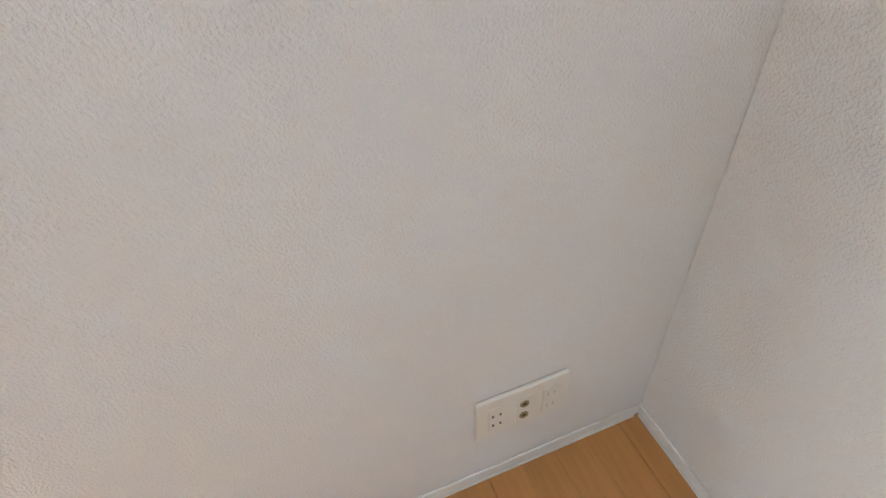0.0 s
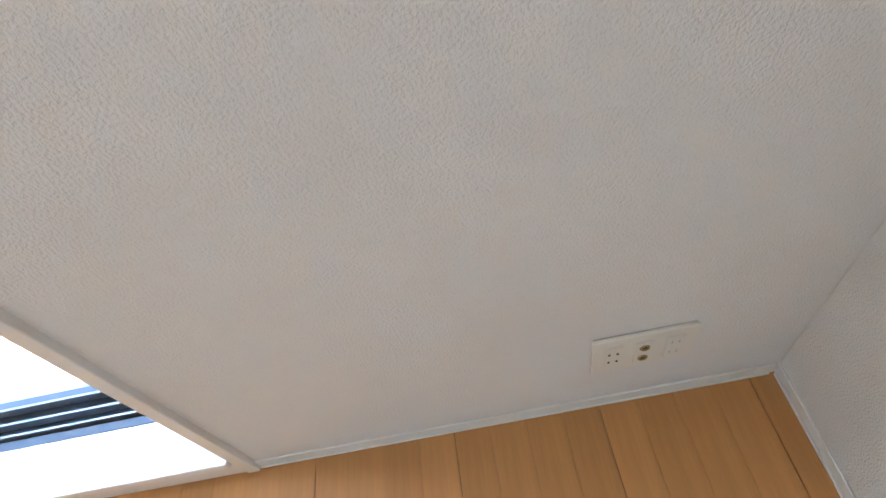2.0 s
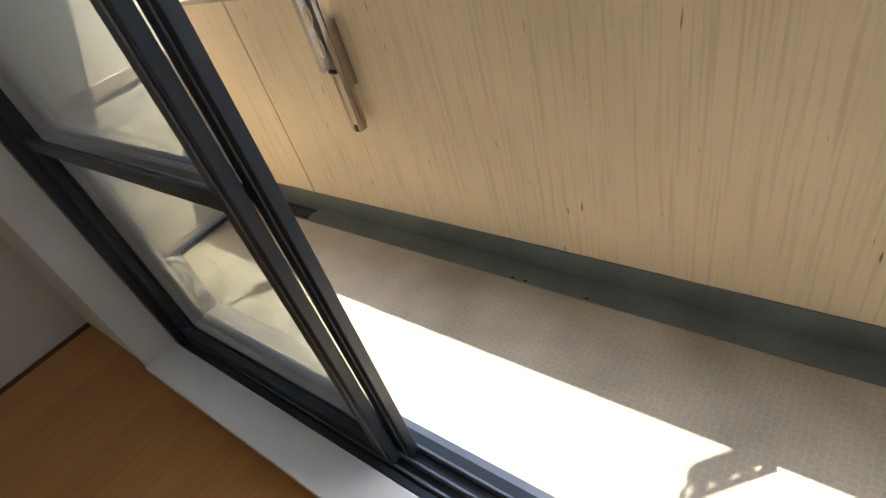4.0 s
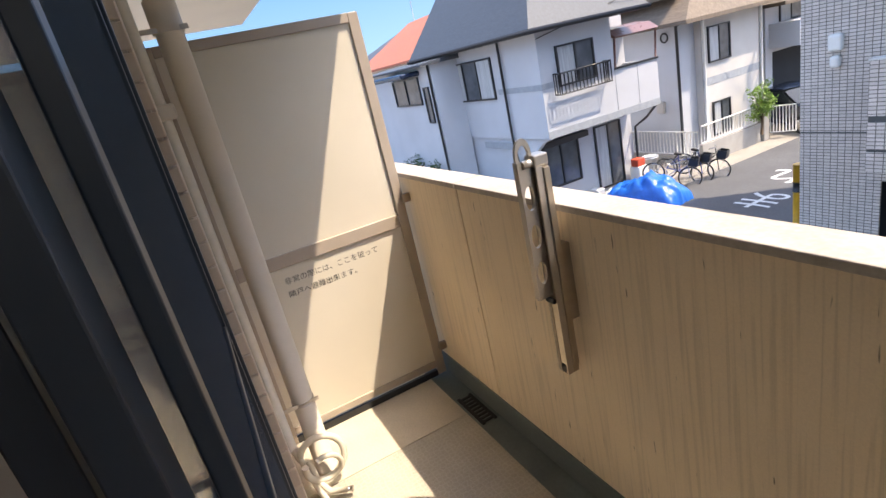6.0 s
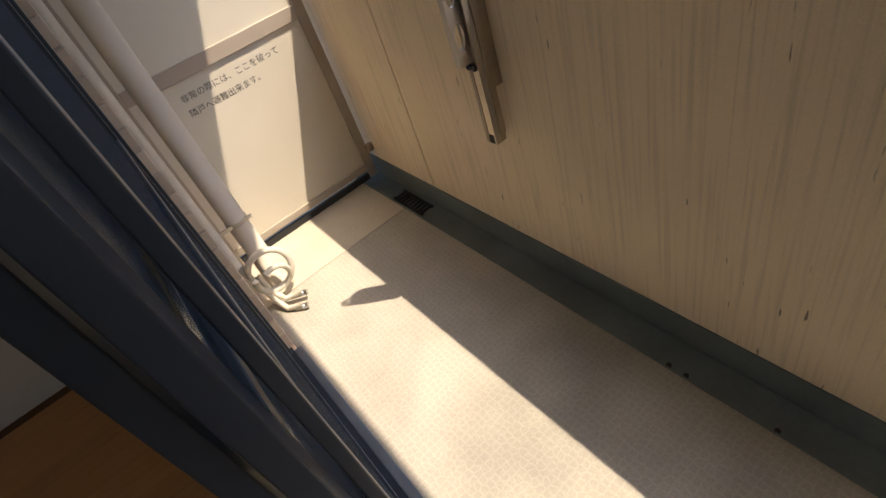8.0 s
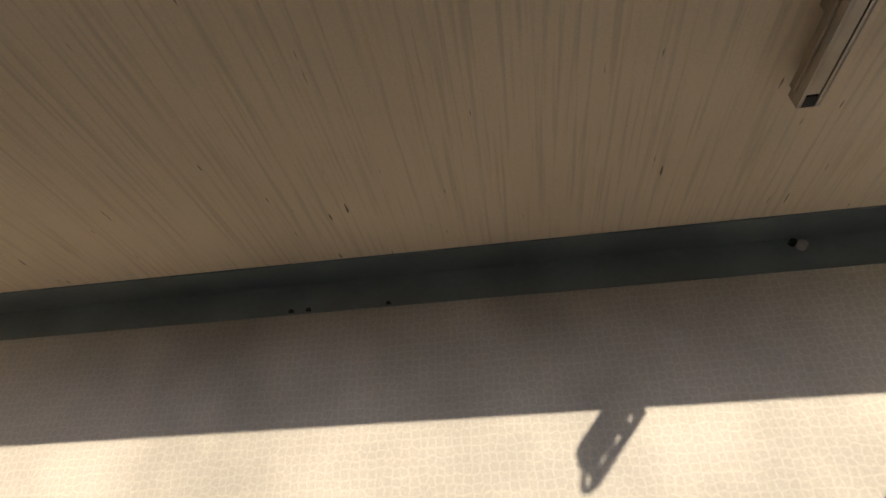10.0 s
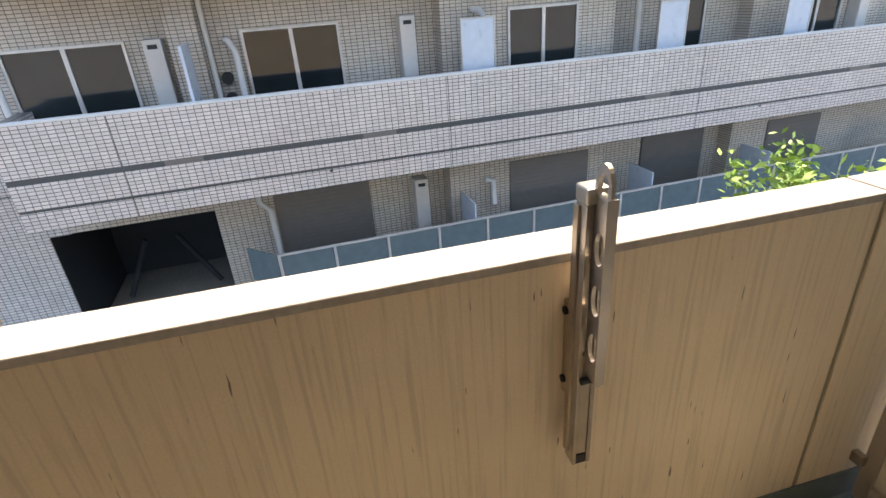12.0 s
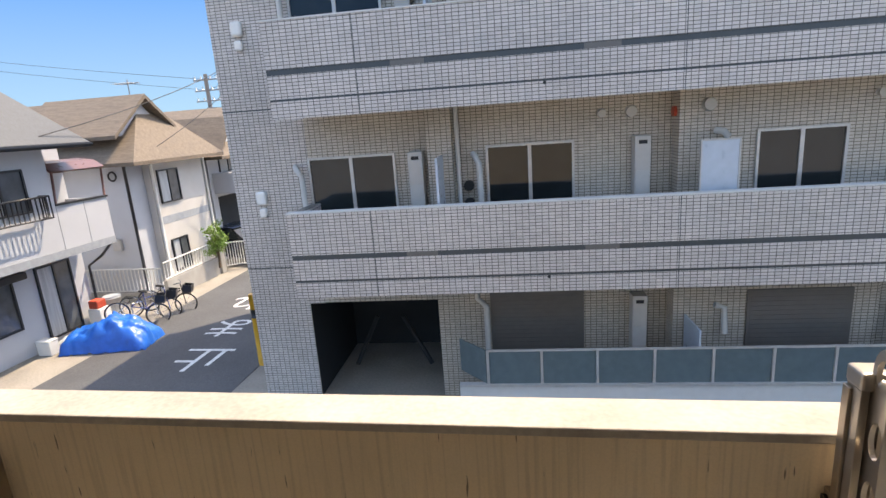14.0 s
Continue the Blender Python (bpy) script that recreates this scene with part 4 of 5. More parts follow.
for i in range(18):
    x = 3.08 + i * 0.875
    p = part("fence_panel", boxes((x + 0.025, x + 0.85, 0.04, 0.052, -2.739, -2.17)), "fglass", opp, "smoked glass fence panel")
    part("post", boxes((x - 0.02, x + 0.02, 0.02, 0.07, -2.739, -2.14)), "oalu", p)
    part("top_rail", boxes((x + 0.021, x + 0.854, 0.025, 0.065, -2.169, -2.14)), "oalu", p)
bm = bmesh.new()
prism([(2.58, 0.55), (2.6, 0.565), (3.06, 0.06), (3.045, 0.045)], "z", -2.74, -2.15, bm)
part("fence_panel", bm, "fglass", opp, "smoked glass fence panel")
for z, s in ((0.40, 1), (3.28, 1)):
    for dz, r in ((0, 0.12), (-0.27, 0.085)):
        part("wall_lamp", rbox(-0.92 - r * 0.8, -0.92 + r * 0.8, BW - 0.12, BW - 0.0125, z + dz - r, z + dz + r, 0.04, 3), "white_metal", opp, "white box wall lamp")
part("roof", boxes((-1.5, LEN, -0.1, 9.1, 7.5, 7.7)), "osoffit", opp)

# ---- houses ----


def hwindow(parent, axis, u0, u1, z0, z1, at, side, panes=2, drape=False, thick=0.06):
    """Framed window on a wall. axis: the wall runs along it; side: +1 or -1, the way it faces."""
    def bx(a0, a1, d0, d1, c0, c1):
        lo, hi = sorted((at + side * d0, at + side * d1))
        return (a0, a1, lo, hi, c0, c1) if axis == "x" else (lo, hi, a0, a1, c0, c1)
    w = 0.05
    fr = [bx(u0, u1, 0.001, thick, z0, z0 + w), bx(u0, u1, 0.001, thick, z1 - w, z1)]
    n = panes
    for i in range(n + 1):
        c = u0 + (u1 - u0 - w) * i / n
        fr.append(bx(c, c + w, 0.001, thick, z0 + w, z1 - w))
    o = part("window", boxes(*fr), "hframe", parent, "black framed window")
    for i in range(n):
        c0, c1 = u0 + (u1 - u0 - w) * i / n + w, u0 + (u1 - u0 - w) * (i + 1) / n
        part("pane", boxes(bx(c0, c1, 0.012, 0.022, z0 + w, z1 - w)), "drape" if (drape and i % 2 == 0) else "hpane", o)
    return o


def hiproof(x0, x1, y0, y1, z0, zr, inset, t=0.12, left=None):
    """Hipped roof with its ridge along x; left: another inset of the ridge at its low-x end."""
    bm = bmesh.new()
    ym = (y0 + y1) / 2
    a = [bm.verts.new(p) for p in ((x0, y0, z0), (x1, y0, z0), (x1, y1, z0), (x0, y1, z0))]
    l = [bm.verts.new((v.co.x, v.co.y, z0 - t)) for v in a]
    r = [bm.verts.new((x0 + (inset if left is None else left), ym, zr)), bm.verts.new((x1 - inset, ym, zr))]
    for f in ((a[0], a[1], r[1], r[0]), (a[1], a[2], r[1]), (a[2], a[3], r[0], r[1]), (a[3], a[0], r[0]), tuple(l[::-1])):
        bm.faces.new(f)
    for i in range(4):
        bm.faces.new((l[i], l[(i + 1) % 4], a[(i + 1) % 4], a[i]))
    bmesh.ops.recalc_face_normals(bm, faces=bm.faces[:])
    return bm


def rail(parent, a, b, z0, z1, n, material="white_metal", name="railing"):
    a, b = Vector(a), Vector(b)
    bm = bmesh.new()
    tube([(a.x, a.y, z1), (b.x, b.y, z1)], 0.025, 6, bm)
    tube([(a.x, a.y, z0), (b.x, b.y, z0)], 0.02, 6, bm)
    o = part(name, bm, material, parent)
    for i in range(n + 1):
        p = a.lerp(b, i / n)
        part("baluster", tube([(p.x, p.y, z0), (p.x, p.y, z1)], 0.018, 5), material, o)
    return o


h1 = thing("house", "white two-storey house with slate roof, overhanging upper floor and balcony", "house")
part("wall", boxes((-18.0, -13.1, 8.95, 13.0, G, -1.121)), "hwall", h1)
part("wall", boxes((-18.0, -11.9, 8.88, 11.36, -1.12, 1.66)), "hwall", h1)
part("wall", boxes((-18.0, -13.1, 11.361, 13.0, -1.12, 1.66)), "hwall", h1)
part("wall_wing", boxes((-21.5, -16.0, 7.9, 8.879, G, 1.40)), "hwall", h1)
b = part("balcony", boxes((-12.02, -11.9, 11.361, 13.0, -1.12, 0.17), (-13.1, -12.021, 12.88, 13.0, -1.12, 0.17), (-13.1, -12.021, 11.361, 12.879, -1.12, -1.0)), "hwall", h1)
part("coping", boxes((-12.05, -11.87, 11.361, 13.03, 0.171, 0.22)), "hframe", b)
for bx in ((-11.899, -11.89, 8.87, 13.0, -1.12, -0.93), (-11.899, -11.89, 8.87, 9.3, 0.15, 0.3), (-15.2, -13.4, 8.86, 8.8795, -1.45, -1.25), (-13.9, -11.9, 8.86, 8.8795, 0.15, 0.3)):
    part("stripe", boxes(bx), "hstripe", h1)
for y in (11.36, 12.2):
    part("panel_joint", boxes((-11.8995, -11.894, y, y + 0.02, -0.92, 0.17)), "hstripe", h1)
rf = part("roof", hiproof(-18.4, -11.4, 8.35, 12.3, 1.66, 4.1, 2.2, left=0.25), "hroof", h1)
for i in range(10):
    part("snow_guard", boxes((-17.4 + i * 0.6, -17.25 + i * 0.6, 8.75, 8.83, 1.93, 2.02)), "hframe", rf)
for i in range(5):
    part("snow_guard", boxes((-11.95, -11.87, 8.9 + i * 0.6, 9.05 + i * 0.6, 2.02, 2.1)), "hframe", rf)
part("gutter", tube([(-18.4, 8.3, 1.6), (-11.36, 8.3, 1.6), (-11.36, 12.3, 1.6)], 0.05, 6), "hframe", h1)
part("wing_roof", prism([(7.5, 1.40), (8.87, 1.40), (8.87, 1.58), (7.5, 1.46)], "x", -21.8, -15.8), "hroof", h1)
hwindow(h1, "x", -16.55, -14.05, 0.03, 1.22, 8.88, -1, 3, True)
hwindow(h1, "x", -16.75, -16.35, -0.4, 0.75, 7.9, -1, 1)
hwindow(h1, "x", -19.2, -17.0, 0.2, 1.1, 7.9, -1, 2)
part("window_canopy", rbox(-19.4, -16.8, 7.2, 7.899, 1.14, 1.30, 0.05), "carblue", h1, "dark blue awning")
hwindow(h1, "y", 9.42, 10.68, 0.12, 1.14, -11.9, 1, 2, True)
rail(h1, (-11.62, 9.28), (-11.62, 10.98), -0.05, 0.47, 14, "hframe", "window_guard")
rail(h1, (-11.9, 9.28), (-11.62, 9.28), -0.05, 0.47, 3, "hframe", "window_guard")
rail(h1, (-11.9, 10.98), (-11.62, 10.98), -0.05, 0.47, 3, "hframe", "window_guard")
hwindow(h1, "y", 9.42, 10.78, -2.83, -1.55, -13.1, 1, 2)
part("shutter_box", rbox(-13.09, -12.75, 9.25, 10.95, -1.54, -1.36, 0.02), "hframe", h1)
hwindow(h1, "y", 11.43, 12.5, -3.4, -1.42, -13.1, 1, 2, True)
cp = part("canopy", prism([(-13.1, 1.0), (-12.6, 1.26), (-12.1, 1.2), (-11.8, 1.0), (-11.85, 0.96), (-12.1, 1.14), (-12.6, 1.2), (-13.1, 0.95)], "y", 11.4, 13.05), "canopy", h1, "brown arched balcony canopy")
for y in (11.45, 13.0):
    part("canopy_post", tube([(-11.95, y, 0.22), (-11.88, y, 1.0)], 0.03, 6), "canopy", cp)
part("louvre_box", boxes((-13.09, -12.9, 11.6, 12.3, 0.2, 0.9)), "orangewood", h1)
for pts in ([(-16.08, 7.85, 1.4), (-16.08, 7.85, G)], [(-13.5, 8.8, 1.6), (-13.5, 8.8, -1.1), (-13.3, 8.9, G)], [(-11.95, 12.85, -1.12), (-12.5, 13.05, -1.5), (-13.0, 13.05, -1.8), (-13.02, 13.05, G)]):
    part("downpipe", tube(pts, 0.04, 6), "hframe", h1)
for x in (-13.4,):
    part("bracket_curve", prism([(-13.1, -1.121), (-11.9, -1.121), (-12.3, -1.25), (-12.8, -1.6), (-13.05, -2.2), (-13.1, -2.2)], "y", 8.95, 9.08), "hwall", h1)
rail(h1, (-18.8, 7.3), (-14.5, 7.3), -3.5, -2.3, 24, "hframe", "garden_fence")

h2 = thing("house", "beige two-storey house with brown roof beside the street", "house")
part("wall", boxes((-22, -13.2, 15.4, 19.4, G, 1.0)), "hwall", h2)
part("wall_front", boxes((-13.6, -12.95, 16.2, 19.3, G, 1.0)), "hwall2", h2)
part("stripe", boxes((-12.949, -12.94, 16.2, 19.3, -1.25, -1.0)), "hstripe", h2)
hwindow(h2, "y", 16.5, 17.6, -0.55, 0.6, -12.95, 1, 2, True)
hwindow(h2, "y", 16.6, 17.5, -3.0, -1.85, -12.95, 1, 2, True)
part("roof", hiproof(-23, -12.4, 14.9, 19.9, 0.98, 3.1, 1.4), "broof", h2)
gb = prism([(15.6, 1.8), (16.9, 2.9), (18.2, 1.8)], "x", -15.2, -13.4)
part("dormer", gb, "hwall", h2)
gb = prism([(15.2, 1.7), (16.9, 3.0), (18.6, 1.7), (18.6, 1.82), (16.9, 3.15), (15.2, 1.82)], "x", -17.0, -13.1)
part("dormer_roof", gb, "broof", h2)
for x, y in ((-13.15, 15.33), (-12.9, 19.2), (-12.9, 16.25)):
    part("downpipe", tube([(x, y, 1.0), (x, y, G)], 0.05, 6), "hframe" if x < -13 else "white_metal", h2)
part("meter_box", rbox(-14.1, -13.8, 15.25, 15.399, -1.9, -1.5, 0.03), "heater", h2)
part("cable_reel", ring(0.14, 0.03, 16, 5, (-13.6, 15.3, 0.55)), "hframe", h2)

h3 = thing("house", "white row house with balcony and open carport", "house")
part("wall", boxes((-22, -13.4, 20.2, 27.0, G, 0.8)), "hwall", h3)
part("balcony", boxes((-13.4, -12.3, 20.4, 24.5, -0.75, 0.1)), "hwall", h3)
# flat dark sheet on the wall, painted as the carport's inner shade
part("carport_shade", boxes((-13.399, -13.38, 20.6, 24.4, G, -0.9)), "garage", h3)
part("roof", hiproof(-22.5, -12.5, 19.9, 27.5, 0.8, 2.9, 1.5), "broof", h3)
for y in (21.4, 24.2):
    part("dormer", prism([(y - 0.8, 1.0), (y, 2.1), (y + 0.8, 1.0)], "x", -15.0, -12.9), "hwall", h3)
    part("dormer_roof", prism([(y - 1.1, 0.9), (y, 2.25), (y + 1.1, 0.9), (y + 1.1, 1.0), (y, 2.4), (y - 1.1, 1.0)], "x", -16.5, -12.7), "broof", h3)
hwindow(h3, "y", 21.0, 22.4, -0.2, 0.7, -13.4, 1, 2, True)
h4 = thing("house", "distant house with grey roof at the end of the street", "house")
part("wall", boxes((-22, -12.0, 30, 38, G, 1.0)), "hwall2", h4)
part("roof", hiproof(-22.5, -11.5, 29.5, 38.5, 1.0, 3.2, 1.5), "hroof", h4)
h5 = thing("house", "house with a red-orange tiled roof behind the white house", "house")
part("wall", boxes((-36, -27, 13, 19, G, 1.9)), "hwall2", h5)
part("roof", hiproof(-36.5, -26.5, 12.5, 19.5, 1.9, 4.2, 2.5), "rroof", h5)
h6 = thing("house", "distant white house behind others with grey roof", "house")
part("wall", boxes((-50, -38, 16, 26, G, 2.2)), "hwall", h6)
part("roof", hiproof(-50.5, -37.5, 15.5, 26.5, 2.2, 4.6, 2.5), "hroof", h6)

# front garden wall and fence of the second house
gw = thing("garden_wall", "low block wall with white pipe fence along the street", "garden wall")
part("wall", boxes((-12.45, -12.3, 15.2, 18.2, G, -2.95)), "concrete", gw)
part("wall", boxes((-16.0, -12.451, 15.05, 15.2, G, -3.3)), "concrete", gw)
rail(gw, (-12.37, 15.25), (-12.37, 18.1), -2.9, -2.35, 20)
rail(gw, (-16.0, 15.12), (-12.4, 15.12), -3.25, -2.5, 26)
part("pillar", rbox(-12.5, -12.2, 18.21, 18.5, G, -2.1, 0.02), "concrete", gw)
gate = thing("gate", "white folding pipe gate", "gate")
rail(gate, (-12.3, 18.7), (-11.6, 19.0), -3.4, -2.5, 8)

# tarp over a low load
tp = thing("tarp_cover", "crumpled bright blue tarpaulin over a parked motorbike", "tarpaulin")
bm = bmesh.new()
N, K = 40, 22
vs = []
for i in range(N + 1):
    row = []
    for j in range(K + 1):
        u, w = i / N * 2 - 1, j / K * 2 - 1
        e = max(0.0, 1 - abs(u) ** 3.2) * max(0.0, 1 - abs(w) ** 2.6)
        h = e ** 0.4 * (0.68 + 0.12 * math.sin(u * 4.0 + 0.6)) + 0.14 * noise.noise(Vector((u * 4, w * 3, 0))) * e ** 0.3
        h += 0.07 * noise.noise(Vector((u * 9, w * 7, 3))) + 0.05 * abs(noise.noise(Vector((u * 17, w * 12, 5))))
        row.append(bm.verts.new((u * 1.10 + 0.06 * noise.noise(Vector((u * 3, w * 3, 7))), w * 0.52 + 0.06 * noise.noise(Vector((u * 3, w * 3, 9))), max(0.0, h))))
    vs.append(row)
for i in range(N):
    for j in range(K):
        bm.faces.new((vs[i][j], vs[i + 1][j], vs[i + 1][j + 1], vs[i][j + 1])).smooth = True
part("sheet", bm, "tarp", tp)
tp.matrix_world = pose(-11.35, 11.55, G + 0.005, 0, 0, 10)


def bicycle(x, y, a, frame_mat, label):
    b = thing("bicycle", label, "bicycle", "bicycles by the fence", pose(x, y, G, 0, 12, a))
    for cx in (-0.52, 0.52):
        wl = part("wheel", ring(0.32, 0.018, 28, 6, (cx, 0, 0.34)), "tyre", b)
        part("rim", ring(0.295, 0.012, 28, 5, (cx, 0, 0.34)), "chrome", wl)
        sp = bmesh.new()
        for k in range(10):
            t = k * math.pi / 5
            tube([(cx, 0, 0.34), (cx + 0.29 * math.cos(t), 0, 0.34 + 0.29 * math.sin(t))], 0.004, 4, sp)
        part("spokes", sp, "chrome", wl)
    fr = bmesh.new()
    for p in ([(-0.52, 0, 0.34), (-0.12, 0, 0.30)], [(-0.52, 0, 0.34), (-0.22, 0, 0.72)], [(-0.12, 0, 0.30), (-0.24, 0, 0.80)], [(-0.12, 0, 0.30), (0.34, 0, 0.74)], [(-0.2, 0, 0.62), (0.33, 0, 0.80)], [(0.52, 0, 0.34), (0.32, 0, 0.95)]):
        tube(p, 0.017, 6, fr)
    part("frame", fr, frame_mat, b)
    part("handlebar", tube([(0.2, -0.27, 0.98), (0.3, -0.12, 1.0), (0.32, 0, 0.97), (0.3, 0.12, 1.0), (0.2, 0.27, 0.98)], 0.013, 6), "chrome", b)
    part("saddle", rbox(-0.36, -0.12, -0.07, 0.07, 0.80, 0.86, 0.025), "tyre", b)
    part("basket", boxes((0.42, 0.44, -0.15, 0.15, 0.72, 0.95), (0.66, 0.68, -0.15, 0.15, 0.72, 0.95), (0.44, 0.66, -0.15, -0.13, 0.72, 0.95), (0.44, 0.66, 0.13, 0.15, 0.72, 0.95)), "hframe", b)


bicycle(-11.75, 12.95, 30, "chrome", "silver city bicycle leaning by the fence")
bicycle(-11.75, 13.5, 24, "bikeblue", "blue city bicycle leaning by the fence")
bicycle(-11.55, 14.0, 20, "hframe", "black city bicycle leaning by the fence")


def car(x, y, a, paint, label):
    c = thing("car", label, "car", "", pose(x, y, G, 0, 0, a))
    low = [(-2.1, 0.25), (2.1, 0.25), (2.15, 0.55), (1.95, 0.8), (0.95, 0.95), (-2.0, 0.98), (-2.15, 0.7)]
    bm = prism(low, "y", -0.82, 0.82)
    bmesh.ops.bevel(bm, geom=bm.edges[:], offset=0.06, segments=2, affect="EDGES")
    part("body", bm, paint, c)
    bm = prism([(-1.9, 0.96), (1.0, 0.94), (0.3, 1.42), (-1.3, 1.45)], "y", -0.72, 0.72)
    bmesh.ops.bevel(bm, geom=bm.edges[:], offset=0.05, segments=2, affect="EDGES")
    part("cabin", bm, "opane", c, "dark glass cabin")
    part("roof", rbox(-1.25, 0.3, -0.66, 0.66, 1.43, 1.47, 0.02), paint, c)
    for wx in (-1.3, 1.35):
        for wy in (-0.8, 0.8):
            w = part("wheel", tube([(wx, wy - 0.1, 0.31), (wx, wy + 0.1, 0.31)], 0.31, 20), "tyre", c)
            part("rim", tube([(wx, wy - 0.105, 0.31), (wx, wy + 0.105, 0.31)], 0.19, 14), "chrome", w)
    for wy in (-0.6, 0.6):
        part("headlight", rbox(2.02, 2.13, wy - 0.17, wy + 0.17, 0.6, 0.74, 0.02), "white_metal", c)


car(-12.6, 20.6, -20, "carblue", "dark blue car parked in a carport")
car(-13.6, 23.2, -12, "carblack", "black car parked in a carport")

for x, y, r, h in ((-12.75, 11.0, 0.2, 0.36),):
    bx = thing("utility_box", "small white box on the concrete", "box")
    part("case", rbox(x - 0.2, x + 0.2, y - 0.14, y + 0.14, G + 0.0005, G + h, 0.02), "white_metal", bx)
    part("lid", rbox(x - 0.21, x + 0.21, y - 0.15, y + 0.15, G + h, G + h + 0.04, 0.015), "white_metal", bx)
bag = thing("sack_pile", "pale plastic sacks beside the tarpaulin", "sacks")
for dx, dy, s in ((0, 0, 0.24), (0.3, 0.2, 0.2), (0.1, 0.4, 0.2)):
    bm = bmesh.new()
    bmesh.ops.create_icosphere(bm, subdivisions=3, radius=s)
    for v in bm.verts:
        v.co *= 1 + 0.2 * noise.noise(v.co * 9)
        v.co.z = max(v.co.z * 0.8, -s * 0.6)
    part("sack", bm, "white_metal", bag).location = (-12.5 + dx, 11.4 + dy, G + s * 0.6)
can = thing("storage_box", "red lidded box on a crate by the door", "box")
part("crate", rbox(-12.95, -12.55, 12.6, 13.0, G + 0.0005, G + 0.62, 0.02), "white_metal", can)
part("tub", rbox(-12.92, -12.62, 12.63, 12.95, G + 0.62, G + 0.86, 0.03), "redplastic", can)
bucket = thing("bin", "grey plastic bin with a dark lid", "bin")
part("body", tube([(-12.75, 13.3, G + 0.0005), (-12.75, 13.3, G + 0.75)], [0.2, 0.25], 16), "opipe", bucket)
part("lid", tube([(-12.75, 13.3, G + 0.75), (-12.75, 13.3, G + 0.8)], [0.27, 0.24], 16), "hstripe", bucket)
gp = thing("guard_post", "yellow guard sleeve with one black band on a pole", "guard post")
part("post", tube([(-6.55, 10.5, G), (-6.55, 10.5, -1.9)], 0.09, 12), "orange", gp)
for z in (-2.45,):
    part("stripe", tube([(-6.55, 10.5, z), (-6.55, 10.5, z + 0.2)], 0.0925, 12), "hframe", gp)

# poles, aerials and wires
for x, y, zt in ((-18.9, 30.0, 5.2), (-60, 36, 13.5), (-9.9, 22.0, 7.0)):
    p = thing("utility_pole", "concrete utility pole with crossarms and insulators", "utility pole")
    part("pole", tube([(x, y, G), (x, y, zt)], [0.17, 0.11], 10), "pole", p)
    for dz in (0.3, 0.9, 1.5):
        ca = part("crossarm", rbox(x - 0.8, x + 0.8, y - 0.04, y + 0.04, zt - dz - 0.05, zt - dz + 0.03, 0.01), "pole", p)
        for k in (-0.7, -0.3, 0.3, 0.7):
            part("insulator", tube([(x + k, y, zt - dz + 0.03), (x + k, y, zt - dz + 0.2)], [0.05, 0.03], 8), "white_metal", ca)
    part("transformer", tube([(x + 0.3, y, zt - 2.6), (x + 0.3, y, zt - 1.9)], 0.22, 12), "pole", p)
for a, b in (((-18.9, 30, 4.9), (-60, 36, 12.6)), ((-18.9, 30, 4.3), (-60, 36, 12.0)), ((-18.9, 30, 4.9), (-9.9, 22, 6.7)), ((-18.9, 30, 4.3), (-9.9, 22, 6.1)), ((-9.9, 22, 6.7), (-7.0, 4, 7.5)), ((-9.9, 22, 6.0), (-13.2, 15.4, 0.8)), ((-9.9, 22, 5.6), (-11.9, 8.9, 1.4))):
    w = thing("overhead_wire", "thin black overhead wire", "wire", "overhead wires")
    A, B = Vector(a), Vector(b)
    part("wire", tube([A.lerp(B, i / 12) - Vector((0, 0, 0.5 * math.sin(math.pi * i / 12))) for i in range(13)], 0.012, 5), "wire", w)
for x, y, z in ((-16.5, 20.5, 2.2), (-31, 15, 4.0)):
    an = thing("roof_aerial", "thin television aerial on a roof", "aerial")
    part("mast", tube([(x, y, z), (x, y, z + 1.9)], 0.02, 6), "pole", an)
    for k in range(5):
        part("rod", tube([(x - 0.5 + k * 0.2, y - 0.35, z + 1.75), (x - 0.5 + k * 0.2, y + 0.35, z + 1.75)], 0.012, 5), "pole", an)
    part("boom", tube([(x - 0.6, y, z + 1.75), (x + 0.5, y, z + 1.75)], 0.015, 5), "pole", an)
dish = thing("satellite_dish", "white satellite dish on the roof", "satellite dish")
part("bowl", tube([(-16.2, 20.0, 2.35), (-16.17, 19.9, 2.37), (-16.15, 19.85, 2.38)], [0.1, 0.32, 0.38], 18, cap=True), "white_metal", dish)
part("stand", tube([(-16.25, 20.05, 1.6), (-16.2, 20.0, 2.35)], 0.03, 6), "pole", dish)


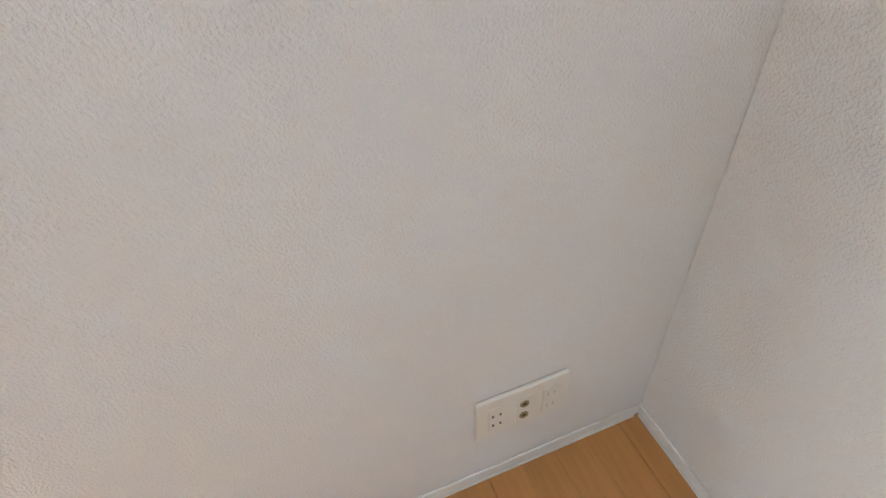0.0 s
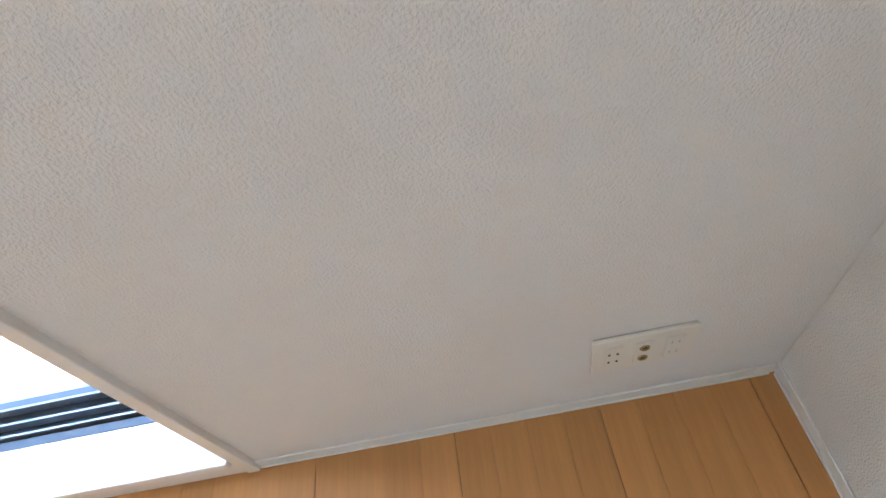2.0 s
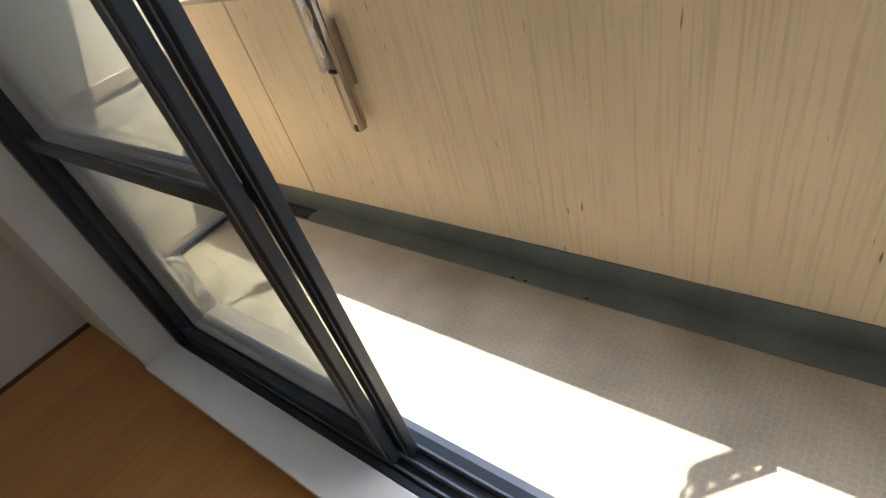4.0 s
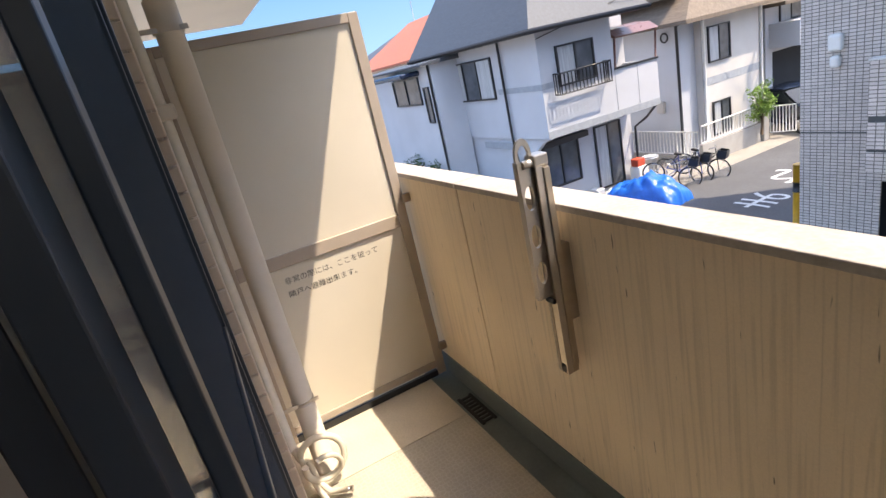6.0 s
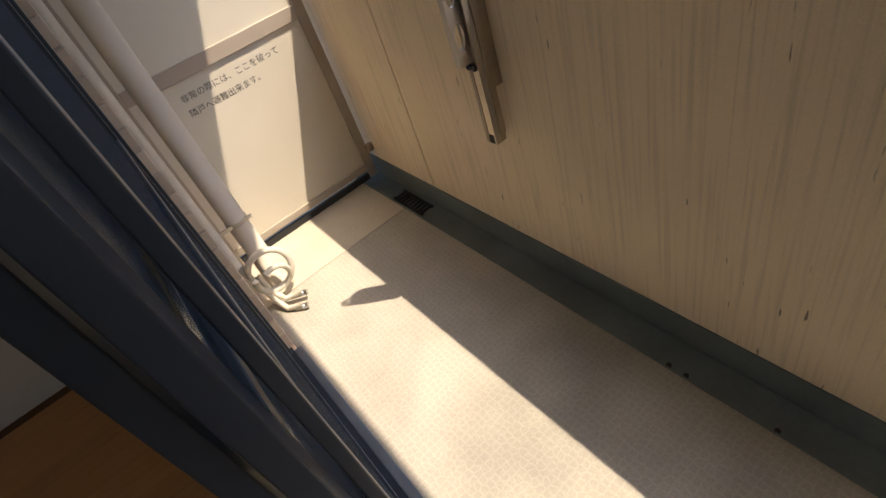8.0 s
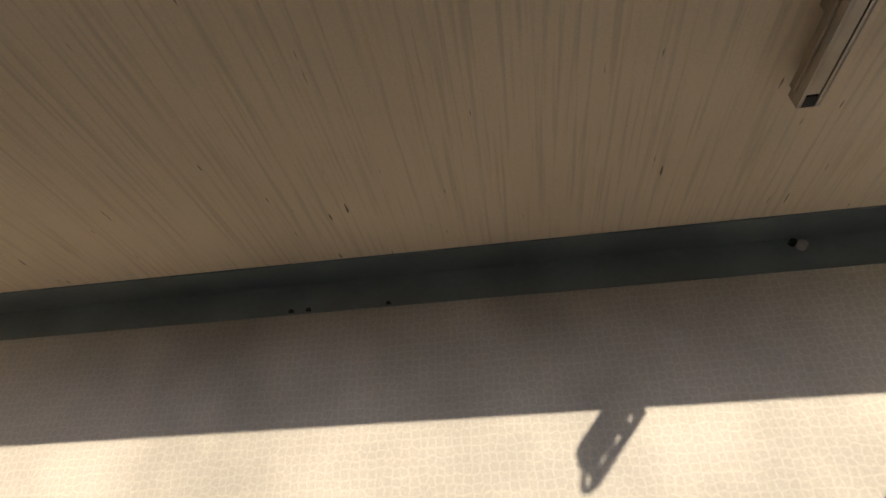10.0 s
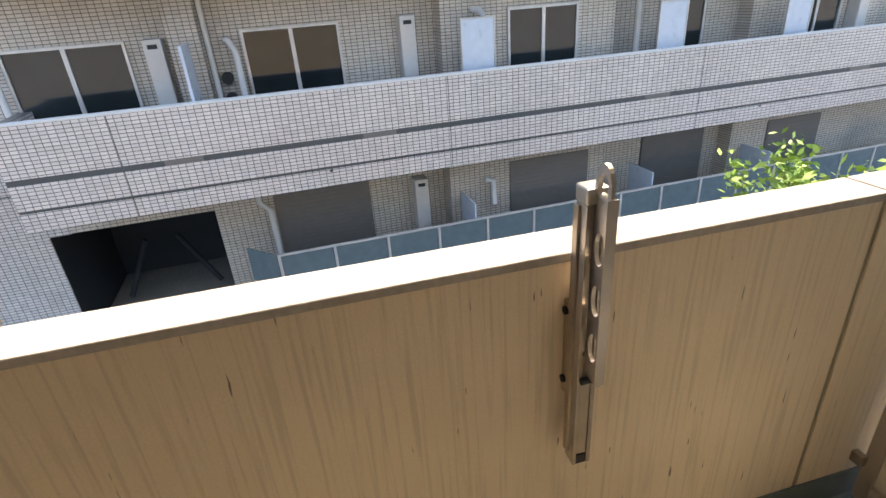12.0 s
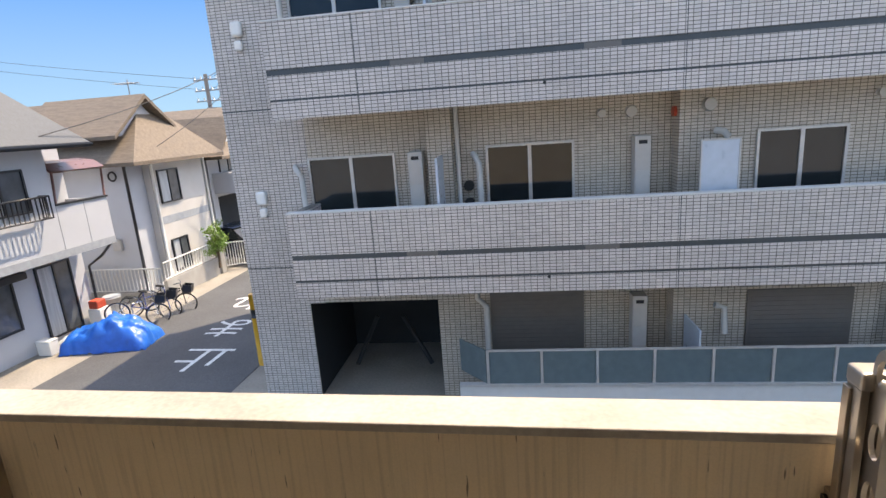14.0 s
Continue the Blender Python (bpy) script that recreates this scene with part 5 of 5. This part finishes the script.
# plants: limbs with many small leaves
def plant(name, x, y, z, h, rad, n, material, label, seed, size=0.05):
    rnd = random.Random(seed)
    p = thing(name, label, "tree" if name == "tree" else "shrub")
    bm = bmesh.new()
    tips = []
    tube([(x, y, z), (x + 0.05, y, z + h * 0.5), (x, y + 0.03, z + h * 0.85)], [0.05, 0.035, 0.015], 7, bm)
    for i in range(16):
        a, t = rnd.uniform(0, math.tau), rnd.uniform(0.35, 0.9)
        r = rad * rnd.uniform(0.5, 1.0) * (1.2 - 0.5 * t)
        e = Vector((x + r * math.cos(a), y + r * math.sin(a), z + h * t + rnd.uniform(0.1, 0.3) * h))
        s = Vector((x, y, z + h * t * 0.8))
        tube([s, s.lerp(e, 0.5) + Vector((0, 0, 0.05 * h)), e], [0.016, 0.01, 0.004], 5, bm)
        tips.append((s, e))
    part("trunk", bm, "bark", p)
    vs, fs = [], []
    for i in range(n):
        s, e = rnd.choice(tips)
        c = s.lerp(e, rnd.uniform(0.35, 1.08)) + Vector([rnd.gauss(0, rad * 0.11) for _ in range(3)])
        d = Vector((rnd.uniform(-1, 1), rnd.uniform(-1, 1), rnd.uniform(-0.5, 0.7))).normalized()
        q = d.cross(Vector((rnd.uniform(-1, 1), rnd.uniform(-1, 1), rnd.uniform(-1, 1)))).normalized()
        l = size * rnd.uniform(0.6, 1.4)
        k = len(vs)
        vs += [c, c + d * l * 0.5 + q * l * 0.22, c + d * l, c + d * l * 0.5 - q * l * 0.22]
        fs.append((k, k + 1, k + 2, k + 3))
    me = bpy.data.meshes.new("crown")
    me.from_pydata([tuple(v) for v in vs], [], fs)
    me.materials.append(M[material])
    o = new("crown", me)
    o.parent = p


plant("tree", 3.6, 3.6, G, 3.1, 0.8, 5200, "leaf", "young tree with light green leaves rising past the parapet", 3, 0.085)
plant("tree", 4.6, 3.9, G, 3.3, 0.9, 5200, "leaf", "young tree with light green leaves rising past the parapet", 4, 0.085)
plant("shrub", -12.15, 18.0, G + 0.3, 1.5, 0.5, 1500, "leaf", "yellow-green shrub spilling over the garden wall", 5, 0.09)
for i, (x, y) in enumerate(((-18.2, 7.6), (-17.0, 7.7), (-15.6, 7.8), (-14.7, 7.7))):
    plant("shrub", x, y, G, 1.9 - 0.25 * i, 0.55, 1700, "leafdark", "dark green garden shrub behind a fence", 10 + i, 0.09)
plant("shrub", -6.2, 10.9, G, 0.7, 0.35, 700, "leafdark", "low green weeds beside the building corner", 21, 0.08)

# ---- pieces of walls and floors ----
bm = boxes((0.0003, 0.0755, YB, 0, -0.012, 0.0))
plank_mesh = bpy.data.meshes.new("plank")
bm.to_mesh(plank_mesh)
bm.free()
plank_mesh.materials.append(M["wood"])
bm = boxes((0.0013, 0.0755, YB, 0, -0.012, 0.0))
plank_edge = bpy.data.meshes.new("plank_edge")
bm.to_mesh(plank_edge)
bm.free()
plank_edge.materials.append(M["wood"])
STEP = 0.0757
first = 1.024 - STEP * 47
for i in range(48):
    x = first + i * STEP
    if x + STEP > XR:
        break
    o = new("plank", plank_edge if (i - 47) % 4 == 0 else plank_mesh)
    o.location = (x, 0, 0)
    o.parent = floor
part("plank", boxes((1.0255, XR, YB, 0, -0.012, 0.0)), "wood", floor)
bm = rbox(0, 0.098, 0, 0.012, 0, 0.062, 0.0025, 1)
tile_mesh = bpy.data.meshes.new("tile")
bm.to_mesh(tile_mesh)
bm.free()
tile_mesh.materials.append(M["tile"])
for r in range(34):
    for c in range(8):
        o = new("tile", tile_mesh)
        o.location = (WL - 0.14 - 0.105 * (c + 1), 0.2362, ZB + 0.004 + r * 0.0675)
        o.parent = outer
bm = rbox(0, 0.012, 0, 0.092, 0, 0.062, 0.0025, 1)
end_mesh = bpy.data.meshes.new("end_tile")
bm.to_mesh(end_mesh)
bm.free()
end_mesh.materials.append(M["tile"])
for r in range(34):
    o = new("tile", end_mesh)
    o.location = (WL - 0.1398, 0.1565, ZB + 0.004 + r * 0.0675)
    o.parent = outer
